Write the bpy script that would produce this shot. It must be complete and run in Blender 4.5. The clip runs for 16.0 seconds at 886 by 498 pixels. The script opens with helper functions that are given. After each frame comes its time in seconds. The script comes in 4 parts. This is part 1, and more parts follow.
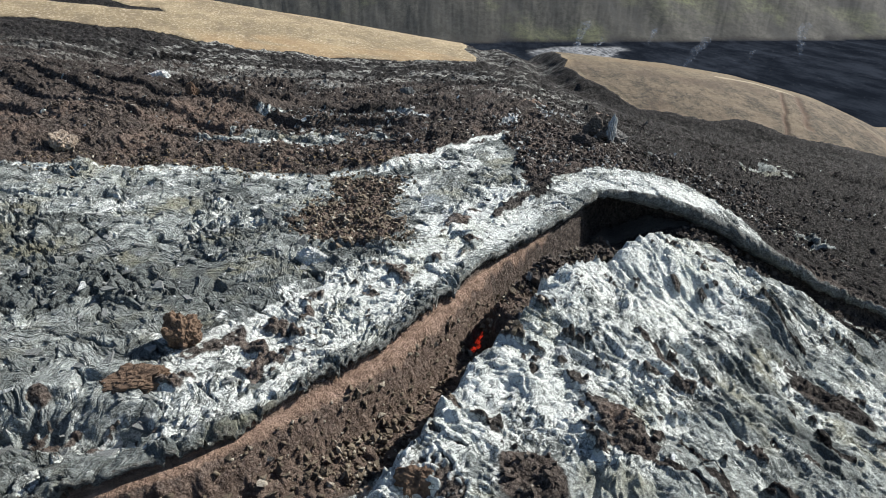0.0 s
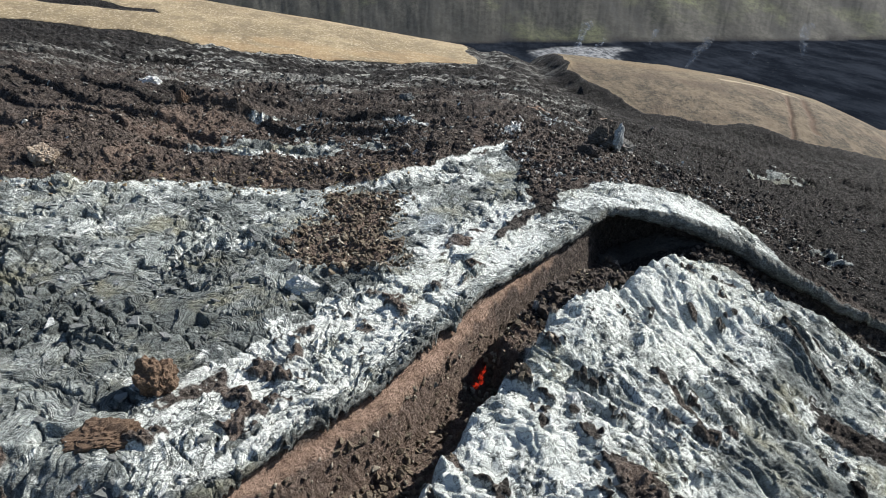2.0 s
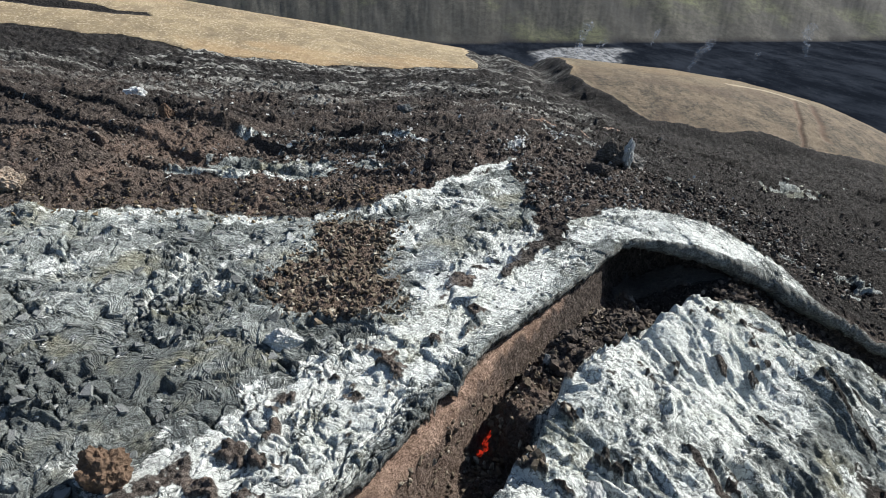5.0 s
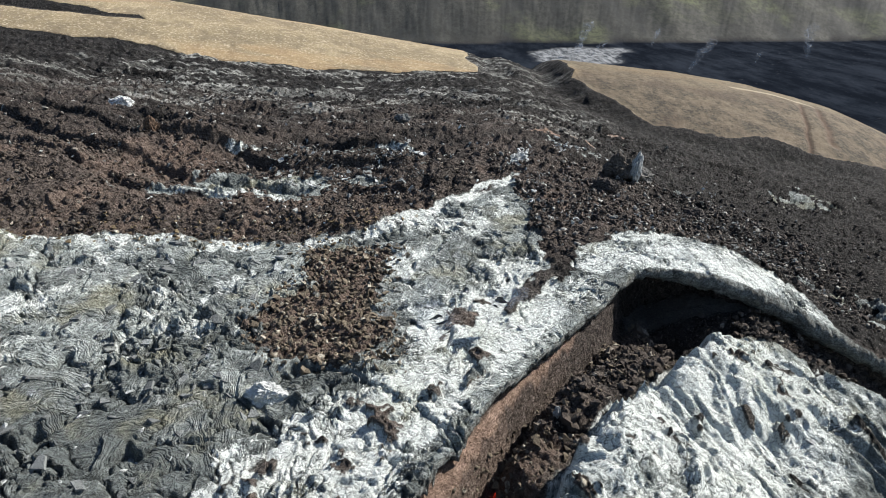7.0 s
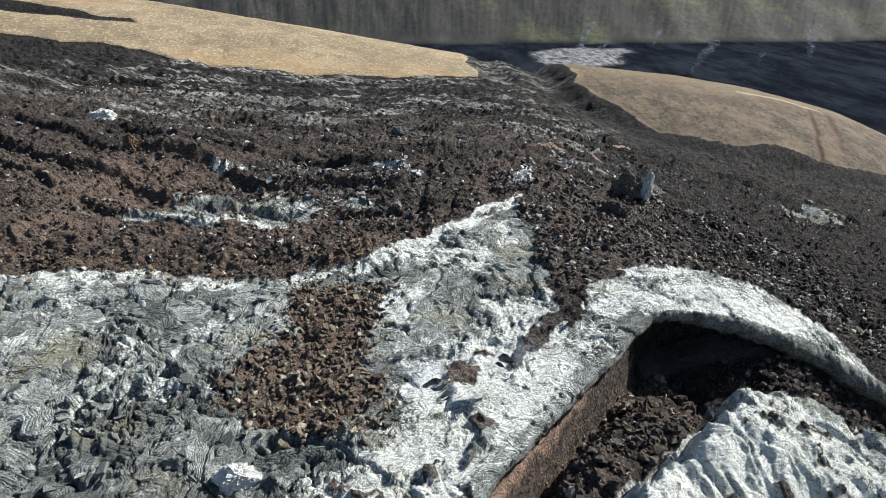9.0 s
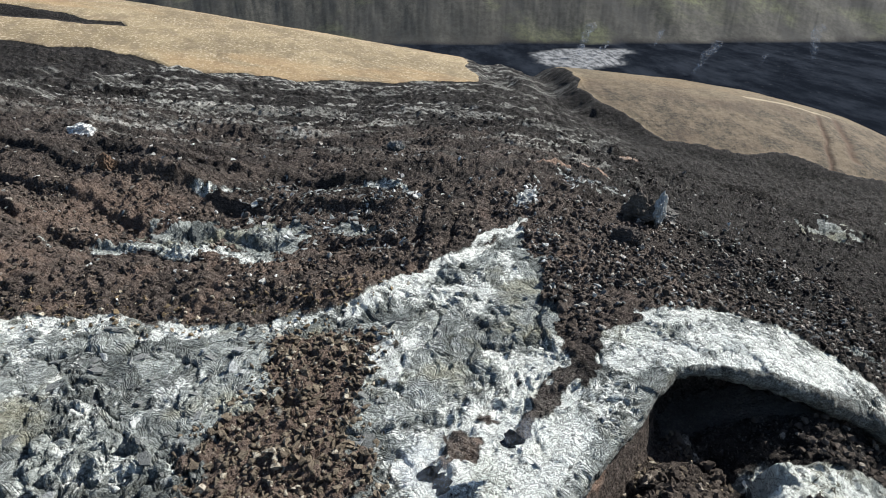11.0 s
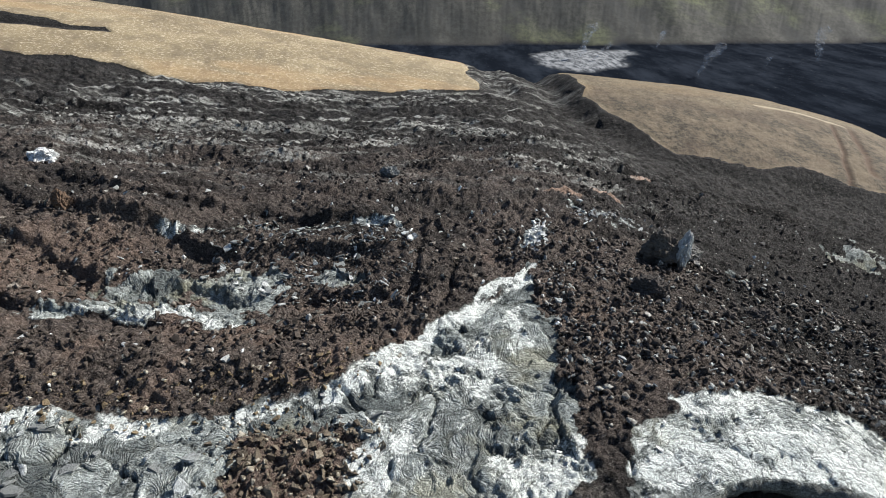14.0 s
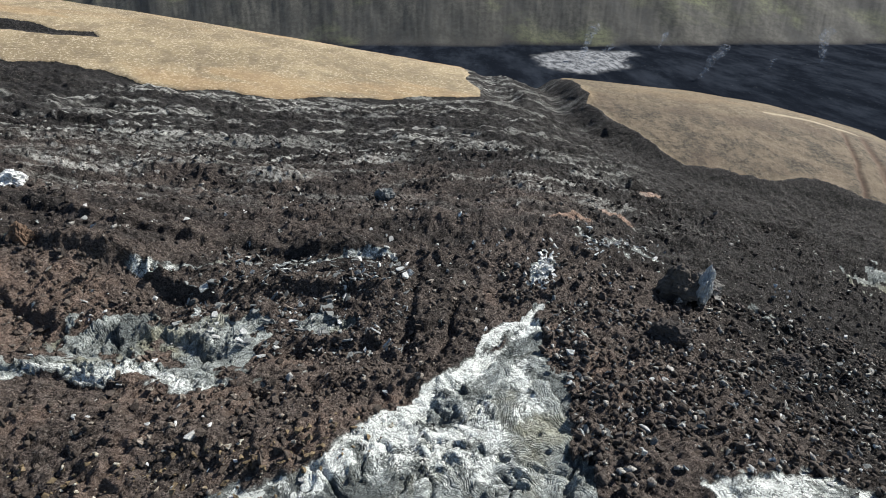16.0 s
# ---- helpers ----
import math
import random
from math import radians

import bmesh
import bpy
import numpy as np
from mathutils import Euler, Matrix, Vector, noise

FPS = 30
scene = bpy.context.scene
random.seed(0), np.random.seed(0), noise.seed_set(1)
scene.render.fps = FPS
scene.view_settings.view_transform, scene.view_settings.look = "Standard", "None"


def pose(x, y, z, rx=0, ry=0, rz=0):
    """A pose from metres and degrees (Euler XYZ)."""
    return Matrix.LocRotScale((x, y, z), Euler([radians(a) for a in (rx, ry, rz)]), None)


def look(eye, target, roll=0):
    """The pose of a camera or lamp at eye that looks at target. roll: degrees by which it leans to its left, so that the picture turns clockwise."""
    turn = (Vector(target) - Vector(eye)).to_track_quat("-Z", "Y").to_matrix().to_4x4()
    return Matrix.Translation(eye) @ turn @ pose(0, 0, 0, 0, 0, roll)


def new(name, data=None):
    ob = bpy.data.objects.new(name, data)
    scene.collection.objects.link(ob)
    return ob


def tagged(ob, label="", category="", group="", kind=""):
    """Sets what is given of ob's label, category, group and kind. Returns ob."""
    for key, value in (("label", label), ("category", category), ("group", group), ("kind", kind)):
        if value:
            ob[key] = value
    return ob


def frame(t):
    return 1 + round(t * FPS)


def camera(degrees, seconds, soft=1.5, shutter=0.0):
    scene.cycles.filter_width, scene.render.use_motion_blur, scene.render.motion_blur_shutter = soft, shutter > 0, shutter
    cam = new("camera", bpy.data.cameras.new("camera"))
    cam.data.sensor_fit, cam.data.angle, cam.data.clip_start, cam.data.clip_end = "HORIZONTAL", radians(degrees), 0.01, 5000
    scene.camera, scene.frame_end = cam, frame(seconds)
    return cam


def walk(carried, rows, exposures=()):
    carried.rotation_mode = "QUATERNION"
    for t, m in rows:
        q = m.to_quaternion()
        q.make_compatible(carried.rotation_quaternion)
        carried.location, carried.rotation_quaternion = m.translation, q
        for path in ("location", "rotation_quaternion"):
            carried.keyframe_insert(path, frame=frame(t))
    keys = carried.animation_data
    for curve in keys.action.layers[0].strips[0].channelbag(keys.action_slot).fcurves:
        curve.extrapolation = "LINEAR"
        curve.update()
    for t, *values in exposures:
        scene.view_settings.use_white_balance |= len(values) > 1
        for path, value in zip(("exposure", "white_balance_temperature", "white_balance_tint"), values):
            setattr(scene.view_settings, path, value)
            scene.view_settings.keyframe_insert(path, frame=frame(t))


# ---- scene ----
cam = camera(76.0, 16.0, soft=0.5)
METRES, EYE, TILT, LEAN, TURN = 26.0, 14.0, -27.0, 0.0, 0.0
REACH = 1.0872  # ahead, for the lens
EXPOSURE = 0.85
ROWS = [
    (0.0, 0.0, 0.0, 0.0, 0.0, 0.0, 0.0),
    (0.5, 0.0, 0.0188, 0.0133, 0.0, -0.02, -0.02),
    (1.0, -0.0001, 0.0376, 0.027, -0.0, -0.04, -0.03),
    (1.5, 0.0001, 0.0561, 0.0418, 0.0, -0.08, -0.05),
    (2.0, -0.0004, 0.0758, 0.0561, 0.01, -0.09, -0.06),
    (2.5, -0.0007, 0.0953, 0.0703, -0.0, -0.12, -0.08),
    (3.0, -0.0006, 0.1141, 0.0843, 0.01, -0.12, -0.07),
    (3.5, -0.0003, 0.1325, 0.0991, 0.0, -0.15, -0.07),
    (4.0, 0.0, 0.1514, 0.1132, -0.0, -0.13, -0.07),
    (6.5, -0.0012, 0.2538, 0.1912, -0.06, -0.24, -0.05),
    (7.0, -0.0009, 0.2777, 0.2106, -0.08, -0.27, -0.04),
    (7.5, -0.0002, 0.3019, 0.231, -0.09, -0.3, -0.06),
    (8.0, 0.0018, 0.3282, 0.251, -0.08, -0.31, -0.05),
    (8.5, 0.003, 0.3553, 0.2726, -0.07, -0.35, -0.03),
    (9.0, 0.0034, 0.3831, 0.2941, -0.08, -0.38, -0.03),
    (11.5, 0.0073, 0.5266, 0.4011, -0.11, -0.5, -0.06),
    (12.0, 0.0076, 0.5563, 0.4225, -0.12, -0.51, -0.08),
    (12.5, 0.0076, 0.586, 0.4437, -0.14, -0.54, -0.09),
    (13.0, 0.0082, 0.6154, 0.4651, -0.15, -0.58, -0.1),
    (13.5, 0.0098, 0.6443, 0.4864, -0.13, -0.6, -0.1),
    (14.0, 0.0104, 0.6738, 0.5078, -0.15, -0.62, -0.12),
    (14.5, 0.0114, 0.7036, 0.5304, -0.15, -0.66, -0.12),
    (15.0, 0.0116, 0.7353, 0.5526, -0.17, -0.65, -0.15),
    (15.5, 0.0124, 0.7661, 0.5765, -0.18, -0.68, -0.17),
    (16.0, 0.0143, 0.7987, 0.6009, -0.14, -0.7, -0.17),
]
walk(cam, [(t, pose(0, 0, EYE, TILT, LEAN, TURN) @ pose(METRES * x, METRES * REACH * y, METRES * z, 90 + pitch / REACH, roll, yaw)) for t, x, y, z, yaw, pitch, roll in ROWS], [(0.0, EXPOSURE), (16.0, EXPOSURE)])

# ---- sky, sun ----
SUN_TURN, SUN_HEIGHT = 60.0, 37.0  # degrees right of ahead, degrees above the horizon
world = bpy.data.worlds.new("sky")
scene.world = world
world.use_nodes = True
wn = world.node_tree.nodes
wn.clear()
sky = wn.new("ShaderNodeTexSky")
sky.sky_type, sky.sun_disc = "NISHITA", False
sky.sun_elevation, sky.sun_rotation = radians(SUN_HEIGHT), radians(SUN_TURN)
sky.air_density, sky.dust_density = 1.0, 0.6
back = wn.new("ShaderNodeBackground")
back.inputs["Strength"].default_value = 0.07
wout = wn.new("ShaderNodeOutputWorld")
world.node_tree.links.new(sky.outputs[0], back.inputs[0])
world.node_tree.links.new(back.outputs[0], wout.inputs[0])
sun = new("sun", bpy.data.lights.new("sun", "SUN"))
sun.data.energy, sun.data.angle, sun.data.color = 4.8, radians(0.53), (1.0, 0.955, 0.89)
sa, sh = radians(SUN_TURN), radians(SUN_HEIGHT)
sun.matrix_world = look((math.sin(sa) * math.cos(sh) * 300, math.cos(sa) * math.cos(sh) * 300, math.sin(sh) * 300), (0, 0, 0))


# ---- noise on arrays ----
def hashed(i, j, seed):
    h = (i.astype(np.int64) * 374761393 + j.astype(np.int64) * 668265263 + seed * 1442695041) & 0xFFFFFFFF
    h = ((h ^ (h >> 13)) * 1274126177) & 0xFFFFFFFF
    h = ((h ^ (h >> 16)) * 2246822519) & 0xFFFFFFFF
    return ((h ^ (h >> 15)) & 0xFFFFFF) / float(0xFFFFFF)


def vnoise(x, y, seed=0):
    i, j = np.floor(x), np.floor(y)
    u, v = x - i, y - j
    u, v = u * u * u * (u * (u * 6 - 15) + 10), v * v * v * (v * (v * 6 - 15) + 10)
    a, b = hashed(i, j, seed), hashed(i + 1, j, seed)
    c, d = hashed(i, j + 1, seed), hashed(i + 1, j + 1, seed)
    return (a + (b - a) * u) * (1 - v) + (c + (d - c) * u) * v


def fbm(x, y, seed=0, octaves=4, gain=0.5):
    total, amp, norm = 0.0, 1.0, 0.0
    for k in range(octaves):
        ca, sa_ = math.cos(0.7 * k + 0.3), math.sin(0.7 * k + 0.3)
        total = total + amp * vnoise((ca * x - sa_ * y) * 2**k, (sa_ * x + ca * y) * 2**k, seed + 17 * k)
        norm += amp
        amp *= gain
    return total / norm * 2 - 1


def cells(x, y, seed=0):
    """Distances to the nearest and second nearest scattered seed, the nearest's random value and its place."""
    i, j = np.floor(x), np.floor(y)
    f1, f2 = np.full(x.shape, 9.0), np.full(x.shape, 9.0)
    rnd, cx, cy = np.zeros(x.shape), np.zeros(x.shape), np.zeros(x.shape)
    for a in (-1, 0, 1):
        for b in (-1, 0, 1):
            px = i + a + hashed(i + a, j + b, seed)
            py = j + b + hashed(i + a, j + b, seed + 5)
            d = np.hypot(px - x, py - y)
            near = d < f1
            f2 = np.where(near, f1, np.minimum(f2, d))
            f1 = np.where(near, d, f1)
            rnd = np.where(near, hashed(i + a, j + b, seed + 9), rnd)
            cx, cy = np.where(near, px, cx), np.where(near, py, cy)
    return f1, f2, rnd, cx, cy


def step(a, b, v):
    u = np.clip((v - a) / (b - a), 0, 1)
    return u * u * (3 - 2 * u)


def bump_at(x, y, cx, cy, rx, ry, turn=0.0):
    c, s = math.cos(radians(turn)), math.sin(radians(turn))
    u, v = (c * (x - cx) + s * (y - cy)) / rx, (-s * (x - cx) + c * (y - cy)) / ry
    return np.exp(-(u * u + v * v))


def softplus(v, w):
    return w * np.log1p(np.exp(np.clip(v / w, -40, 40)))


def smooth_line(points, per=8):
    """A curve through the points of a plan."""
    p = np.array(points, float)
    p = np.vstack([2 * p[0] - p[1], p, 2 * p[-1] - p[-2]])
    out = []
    for k in range(1, len(p) - 2):
        for u in np.arange(per) / per:
            a, b, c, d = p[k - 1], p[k], p[k + 1], p[k + 2]
            out.append(0.5 * (2 * b + (c - a) * u + (2 * a - 5 * b + 4 * c - d) * u * u + (3 * b - a - 3 * c + d) * u**3))
    return np.array(out + [p[-2]])


def inside(x, y, points):
    """Signed distance to a closed outline of the plan, positive inside."""
    p = np.array(points, float)
    best, odd = np.full(x.shape, 1e9), np.zeros(x.shape, bool)
    for a, b in zip(p, np.roll(p, -1, 0)):
        e = b - a
        t = np.clip(((x - a[0]) * e[0] + (y - a[1]) * e[1]) / (e @ e), 0, 1)
        best = np.minimum(best, np.hypot(x - a[0] - t * e[0], y - a[1] - t * e[1]))
        cross = (a[1] > y) != (b[1] > y)
        odd ^= cross & (x < a[0] + (y - a[1]) / (e[1] if e[1] else 1e-9) * e[0])
    return np.where(odd, best, -best)


# ---- the plan ----
# rim of the collapsed lava tube, from its lower end up to the arch and down the far side
RIM_NODES = [(-22, 7.5), (-15, 10.6), (-12, 11.5), (-8.8, 13.1), (-6.2, 15.4), (-3.4, 18.7), (-1.6, 21.3), (0.5, 24.6), (2.6, 27.9),
             (5.2, 31.2), (8.0, 34.4), (10.2, 36.9), (11.4, 37.9), (13.1, 38.3), (15.3, 38.1), (17.9, 37.8), (20.6, 37.8), (23.4, 37.4), (27.2, 36.4), (34, 34.5), (42, 32)]
RIM = smooth_line(RIM_NODES, 5)
RIM_S = np.r_[0, np.cumsum(np.hypot(*np.diff(RIM, axis=0).T))]
S_KEYS = RIM_S[::5]
WIDTH = (5, 5.4, 5.4, 5, 4.2, 3.8, 3.8, 3.9, 4.0, 4.2, 4.8, 5.0, 4.6, 4.2, 3.0, 2.3, 2.2, 2.2, 2.2, 2.0, 1.9)
DEPTH = (1.2, 1.4, 1.6, 1.7, 2.2, 3.2, 3.9, 3.9, 3.6, 3.2, 3.0, 3.5, 4.2, 4.2, 2.7, 1.5, 1.7, 1.8, 1.6, 1.2, 0.8)
UNDER = (0.25, 0.3, 0.3, 0.3, 0.3, 0.3, 0.3, 0.3, 0.35, 0.4, 0.5, 0.7, 1.8, 3.2, 3.0, 1.5, 0.9, 0.8, 0.6, 0.4, 0.3)
WALL = (1.0, 1.0, 1.1, 1.3, 1.5, 1.6, 1.6, 1.4, 1.0, 1.0, 1.0, 1.0, 0.9, 0.9, 0.9, 0.9, 0.9, 0.8, 0.8, 0.8, 0.8)
THICK = (0.3, 0.3, 0.3, 0.3, 0.3, 0.3, 0.32, 0.34, 0.36, 0.4, 0.45, 0.5, 0.6, 0.8, 1.0, 1.2, 1.4, 1.4, 1.0, 0.6, 0.3)

DARK_EDGE = ((-120, 30), (-31, 38.2), (-26, 39), (-21, 40.3), (-16.5, 40.8), (-12.6, 41), (-8.5, 41.6), (-4.8, 43), (-2.6, 45.3), (0.8, 49.1), (6, 54.2))
TONGUE = ((-3.2, 41.5), (-3.5, 36), (-3.4, 33.5), (-2, 31.5), (0.5, 31), (3, 33), (5.6, 35.1), (6.5, 38), (5.4, 39.9), (4.7, 42), (4.7, 45.7), (5.4, 48.4), (5.2, 51.5), (6.4, 55.6), (3.9, 53.6), (2.5, 52), (1.9, 50.3), (0.8, 48.6), (-0.8, 47.2), (-2.6, 45))
CREST = ((-5.0, 42.4), (-3.7, 43.2), (-2.5, 44.9), (-0.8, 47.2), (0.9, 48.5), (1.9, 50.3), (2.5, 52), (3.9, 53.6), (6.3, 55.6))
BROWN_PATCH = ((-7.6, 40.2), (-3.3, 40.6), (-3.6, 36), (-3.6, 33.8), (-2.2, 31.9), (-2.3, 30), (-4.7, 29), (-6.6, 29.8), (-8.4, 31.7), (-9, 33.6), (-7.5, 35), (-7.6, 37.9))
HILL_LEFT = ((-400, 95), (-110, 112), (-78, 119), (-68, 119.5), (-62, 122), (-54, 122), (-47, 119), (-35, 121.5), (-28, 122.5), (-17, 126), (-9, 130), (-3, 134), (4, 136), (8, 138.5), (9, 143), (6, 150), (2, 260), (-400, 300))
HILL_RIGHT = ((29.5, 152), (30.5, 144), (29, 138), (32, 130), (36, 125.5), (38, 120), (40.2, 115.5), (53, 114), (60, 115.5), (70, 112), (92, 112), (140, 104), (300, 80), (400, 300), (40, 300), (28, 170))
LAVA_FINGER = ((-120, 128), (-80, 131), (-68, 132.8), (-62, 136), (-64, 138), (-69, 136.4), (-74, 138.2), (-80, 137.6), (-120, 140))
GREY_POND = ((60, 425), (80, 440), (101, 440), (129, 441), (132, 431), (122, 412), (109, 383), (89, 358), (72, 370), (62, 388))
VALLEY = -43.5


def rim_place(x, y):
    """Signed distance from the rim (positive over the trench) and the way along it."""
    d, s = np.full(x.shape, -99.0), np.zeros(x.shape)
    near = (x > -24) & (x < 44) & (y > -12) & (y < 56)
    px, py = x[near], y[near]
    best, side, along = np.full(px.shape, 1e9), np.zeros(px.shape), np.zeros(px.shape)
    for k in range(len(RIM) - 1):
        a, e = RIM[k], RIM[k + 1] - RIM[k]
        n = math.hypot(*e)
        t = np.clip(((px - a[0]) * e[0] + (py - a[1]) * e[1]) / n**2, 0, 1)
        q = np.hypot(px - a[0] - t * e[0], py - a[1] - t * e[1])
        closer = q < best - 1e-9
        best = np.where(closer, q, best)
        side = np.where(closer, (px - a[0]) * e[1] - (py - a[1]) * e[0], side)
        along = np.where(closer, RIM_S[k] + t * n, along)
    d[near], s[near] = best * np.sign(side), along
    return d, s


def top(x, y):
    """The large forms of the land, with no trench in it."""
    mix = step(26, 38, y)
    z = -0.6 - 0.022 * (y - 20) + 0.12 * softplus(-x - 12, 4)
    z = z - (1 - mix) * 30 * (1 - np.exp(-softplus(x - 7, 2) / 62)) - mix * 24 * (1 - np.exp(-softplus(x - 11.5, 2.5) / 54))
    z = z - 0.004 * np.maximum(y - 142, 0) ** 2
    # bank of white crust inside the bend
    z = z + 1.35 * bump_at(x, y, 12.3, 31, 3.6, 3.4) + 1.8 * bump_at(x, y, 18.5, 29.2, 5, 2.6, -12) + 0.7 * bump_at(x, y, 8, 25, 3, 4)
    z = z + 0.7 * bump_at(x, y, 17.5, 35, 2.0, 2.0)
    z = z - 0.055 * (softplus(y - 75, 6) - softplus(y - 140, 4)) + 2.6 * bump_at(x, y, 18, 160, 11, 17)
    z = z + 0.6 * bump_at(x, y, 5.8, 24.0, 1.1, 2.6, -30) + 0.4 * bump_at(x, y, 3.6, 20.5, 1.2, 1.8, -30)
    # bulging roof of the tube
    z = z + 2.4 * bump_at(x, y, 18.3, 41, 8, 6)
    # bench of rubble, hollow behind it, and ridges
    left = step(2, -6, x)
    z = z + left * (0.9 * np.exp(-(((y - 44.6 - 0.05 * (x + 10)) / 2.2) ** 2)) - 0.9 * np.exp(-(((y - 52.5) / 3.8) ** 2)) * step(-28, -22, x))
    z = z + 0.9 * np.exp(-(((y - 66 - 0.1 * (x + 10)) / 5) ** 2)) * step(16, 0, x)
    z = z + 1.6 * bump_at(x, y, -22, 57.5, 4.5, 3.6) + 1.5 * bump_at(x, y, -30, 49, 5, 4)
    z = z + 1.2 * bump_at(x, y, -60, 112, 30, 7) + 0.8 * bump_at(x, y, 20, 100, 25, 6, -20)
    return z


def hills(x, y):
    right = np.interp(x, (0, 20, 30, 47, 60, 78, 97, 120, 160, 300), (-26, -10, -7.6, -9.2, -10.5, -13.4, -18.2, -28, -46, -70))
    right = right - np.where(y < 152, 0.0039 * (152 - y) ** 2, 0.006 * (y - 152) ** 2)
    left = np.interp(x, (-300, -120, -70, -45, -12, 8, 13, 30), (30, 13, 6.5, 2.3, -3.0, -6.4, -10, -30))
    left = left - np.where(y < 155, 0.0030 * (155 - y) ** 2, 0.006 * (y - 155) ** 2)
    return left, right


def surface(x, y, trench=True):
    """Height and surface kinds of the ground at places of the plan."""
    n = x.shape
    z = top(x, y)
    at = {k: np.zeros(n) for k in ("crust", "frost", "rust", "sand", "slope", "pale", "phase", "along", "ropy", "tone", "valley", "pond", "gravel_shade")}
    near = (y > -10) & (y < 92) & (np.abs(x) < 75)
    fars = ~near & (y > 90)
    # hills of pumice and gravel
    if fars.any():
        X, Y = x[fars], y[fars]
        wob = 1.6 * fbm(X / 9, Y / 9, 25, 5, 0.6)
        hl, hr = hills(X, Y)
        land = np.maximum(hl, hr) + 0.35 * fbm(X / 30, Y / 30, 21, 3)
        ins = np.maximum(inside(X, Y, HILL_LEFT), inside(X, Y, HILL_RIGHT)) + wob
        ins = np.minimum(ins, -inside(X, Y, LAVA_FINGER) - 0.6 * wob)
        sand = step(-0.5, 0.5, ins)
        ease = step(-9, -0.5, ins)
        lava = z[fars] * (1 - ease) + (land - 0.35 + np.interp(X, (20, 32, 44, 60), (0, 0.7, 1.3, 1.3))) * ease
        zz = lava * (1 - sand) + land * sand
        # valley floor and the mountain behind it
        floor = VALLEY + 0.5 * fbm(X / 25, Y / 25, 31, 4)
        zz = np.where(Y > 150, np.maximum(zz, floor), zz)
        valley = step(2.0, 0.2, zz - floor) * (Y > 150)
        base = 468 + 0.00022 * (X - 60) ** 2 + 9 * fbm(X / 60, Y / 900, 33, 3)
        rise = np.maximum(Y - base, 0)
        gully = np.abs(fbm((X + 0.45 * rise) / 42, Y / 500, 35, 4))
        mount = rise * 0.62 + np.minimum(rise, 60) * 0.07 * (gully - 0.3) + np.minimum(rise / 20, 1) * 1.6 * fbm(X / 14, Y / 20, 37, 6, 0.62)
        zz = zz + np.where(rise > 0, np.minimum(mount, 170 + 0.02 * rise), 0)
        slope = step(0, 3, rise)
        pond = step(-4, 4, inside(X, Y, GREY_POND) + 9 * fbm(X / 16, Y / 16, 39, 4)) * (Y > 300) if (Y > 300).any() else 0 * X
        rough = (1 - sand) * (1 - slope)
        calm = np.interp(Y, (180, 230), (1.0, 0.02))
        k = rough > 0.01
        bumps = np.zeros(X.shape)
        bumps[k] = 0.8 * fbm(X[k] / 8, Y[k] / 5, 51, 5, 0.6)
        for size, high, seed in ((2.4, 0.40, 52), (1.1, 0.36, 54)):
            f1, _, r, _, _ = cells(X[k] / size, Y[k] / (0.8 * size), seed)
            bumps[k] += high * (0.3 + r) * np.maximum(1 - (f1 / 0.72) ** 2, 0)
        zz += rough * calm * bumps * (1 - 0.7 * ease * (Y < 200)) * (1 - 0.4 * bump_at(X, Y, 18, 158, 14, 22)) + 0.08 * sand * fbm(X / 2, Y / 2, 55, 3)
        ruts = np.zeros(X.shape)
        for a, e, wide in (((83.5, 143.0), (70.5, 114.5), 0.55), ((88.0, 143.5), (77.5, 119.0), 0.8)):
            far_, low_ = a[1], e[1]
            run = np.clip((Y - low_) / (far_ - low_), 0, 1)
            ruts = np.maximum(ruts, np.exp(-(((X - e[0] - (a[0] - e[0]) * run - 0.5 * fbm(Y / 4, X * 0, 59, 3)) / wide) ** 2)) * step(low_ - 3, low_, Y) * step(far_ + 4, far_ - 4, Y))
        path = np.exp(-(((Y - np.interp(X, (28, 45, 55, 73, 84, 110), (153, 150.5, 146.5, 146.5, 144.5, 142))) / 0.7) ** 2)) * (X > 68) * (X < 88) * 0.8
        zz = zz - 0.4 * ruts * sand
        at["rust"][fars], at["pale"][fars] = ruts * sand, path * sand
        at["gravel_shade"][fars] = step(-3, 3, inside(X, Y, HILL_RIGHT)) * (0.55 + 0.45 * step(152, 132, Y + 6 * fbm(X / 12, Y / 12, 57, 4)))
        z[fars] = zz
        at["sand"][fars], at["slope"][fars], at["valley"][fars], at["pond"][fars] = sand, slope, valley * (1 - slope), pond
    # pale streaks of crust on the far lava
    k = (y > 55) & (y < 200)
    X, Y = x[k], y[k]
    streak = fbm(X / 24, Y / 1.7 - 0.10 * X + 1.5 * fbm(X / 15, Y / 15, 64, 2), 61, 6, 0.5)
    pale = step(0.13, 0.03, np.abs(streak)) * step(-0.1, 0.2, fbm(X / 14, Y / 6, 66, 3)) + 0.5 * step(0.30, 0.45, streak)
    for line in (((-34, 76), (-24, 80), (-17, 86), (-13, 87)), ((-19, 96), (-12, 98.5)), ((-27, 106), (-10, 117), (9, 134)), ((-48, 86), (-36, 90), (-22, 93))):
        off = (Y - np.interp(X, [p[0] for p in line], [p[1] for p in line])) / 0.5
        pale = np.maximum(pale, step(0.45, 0.75, np.exp(-off * off) + 0.5 * fbm(X / 2.2, Y / 1.2, 68, 4)) * (X > line[0][0]) * (X < line[-1][0]))
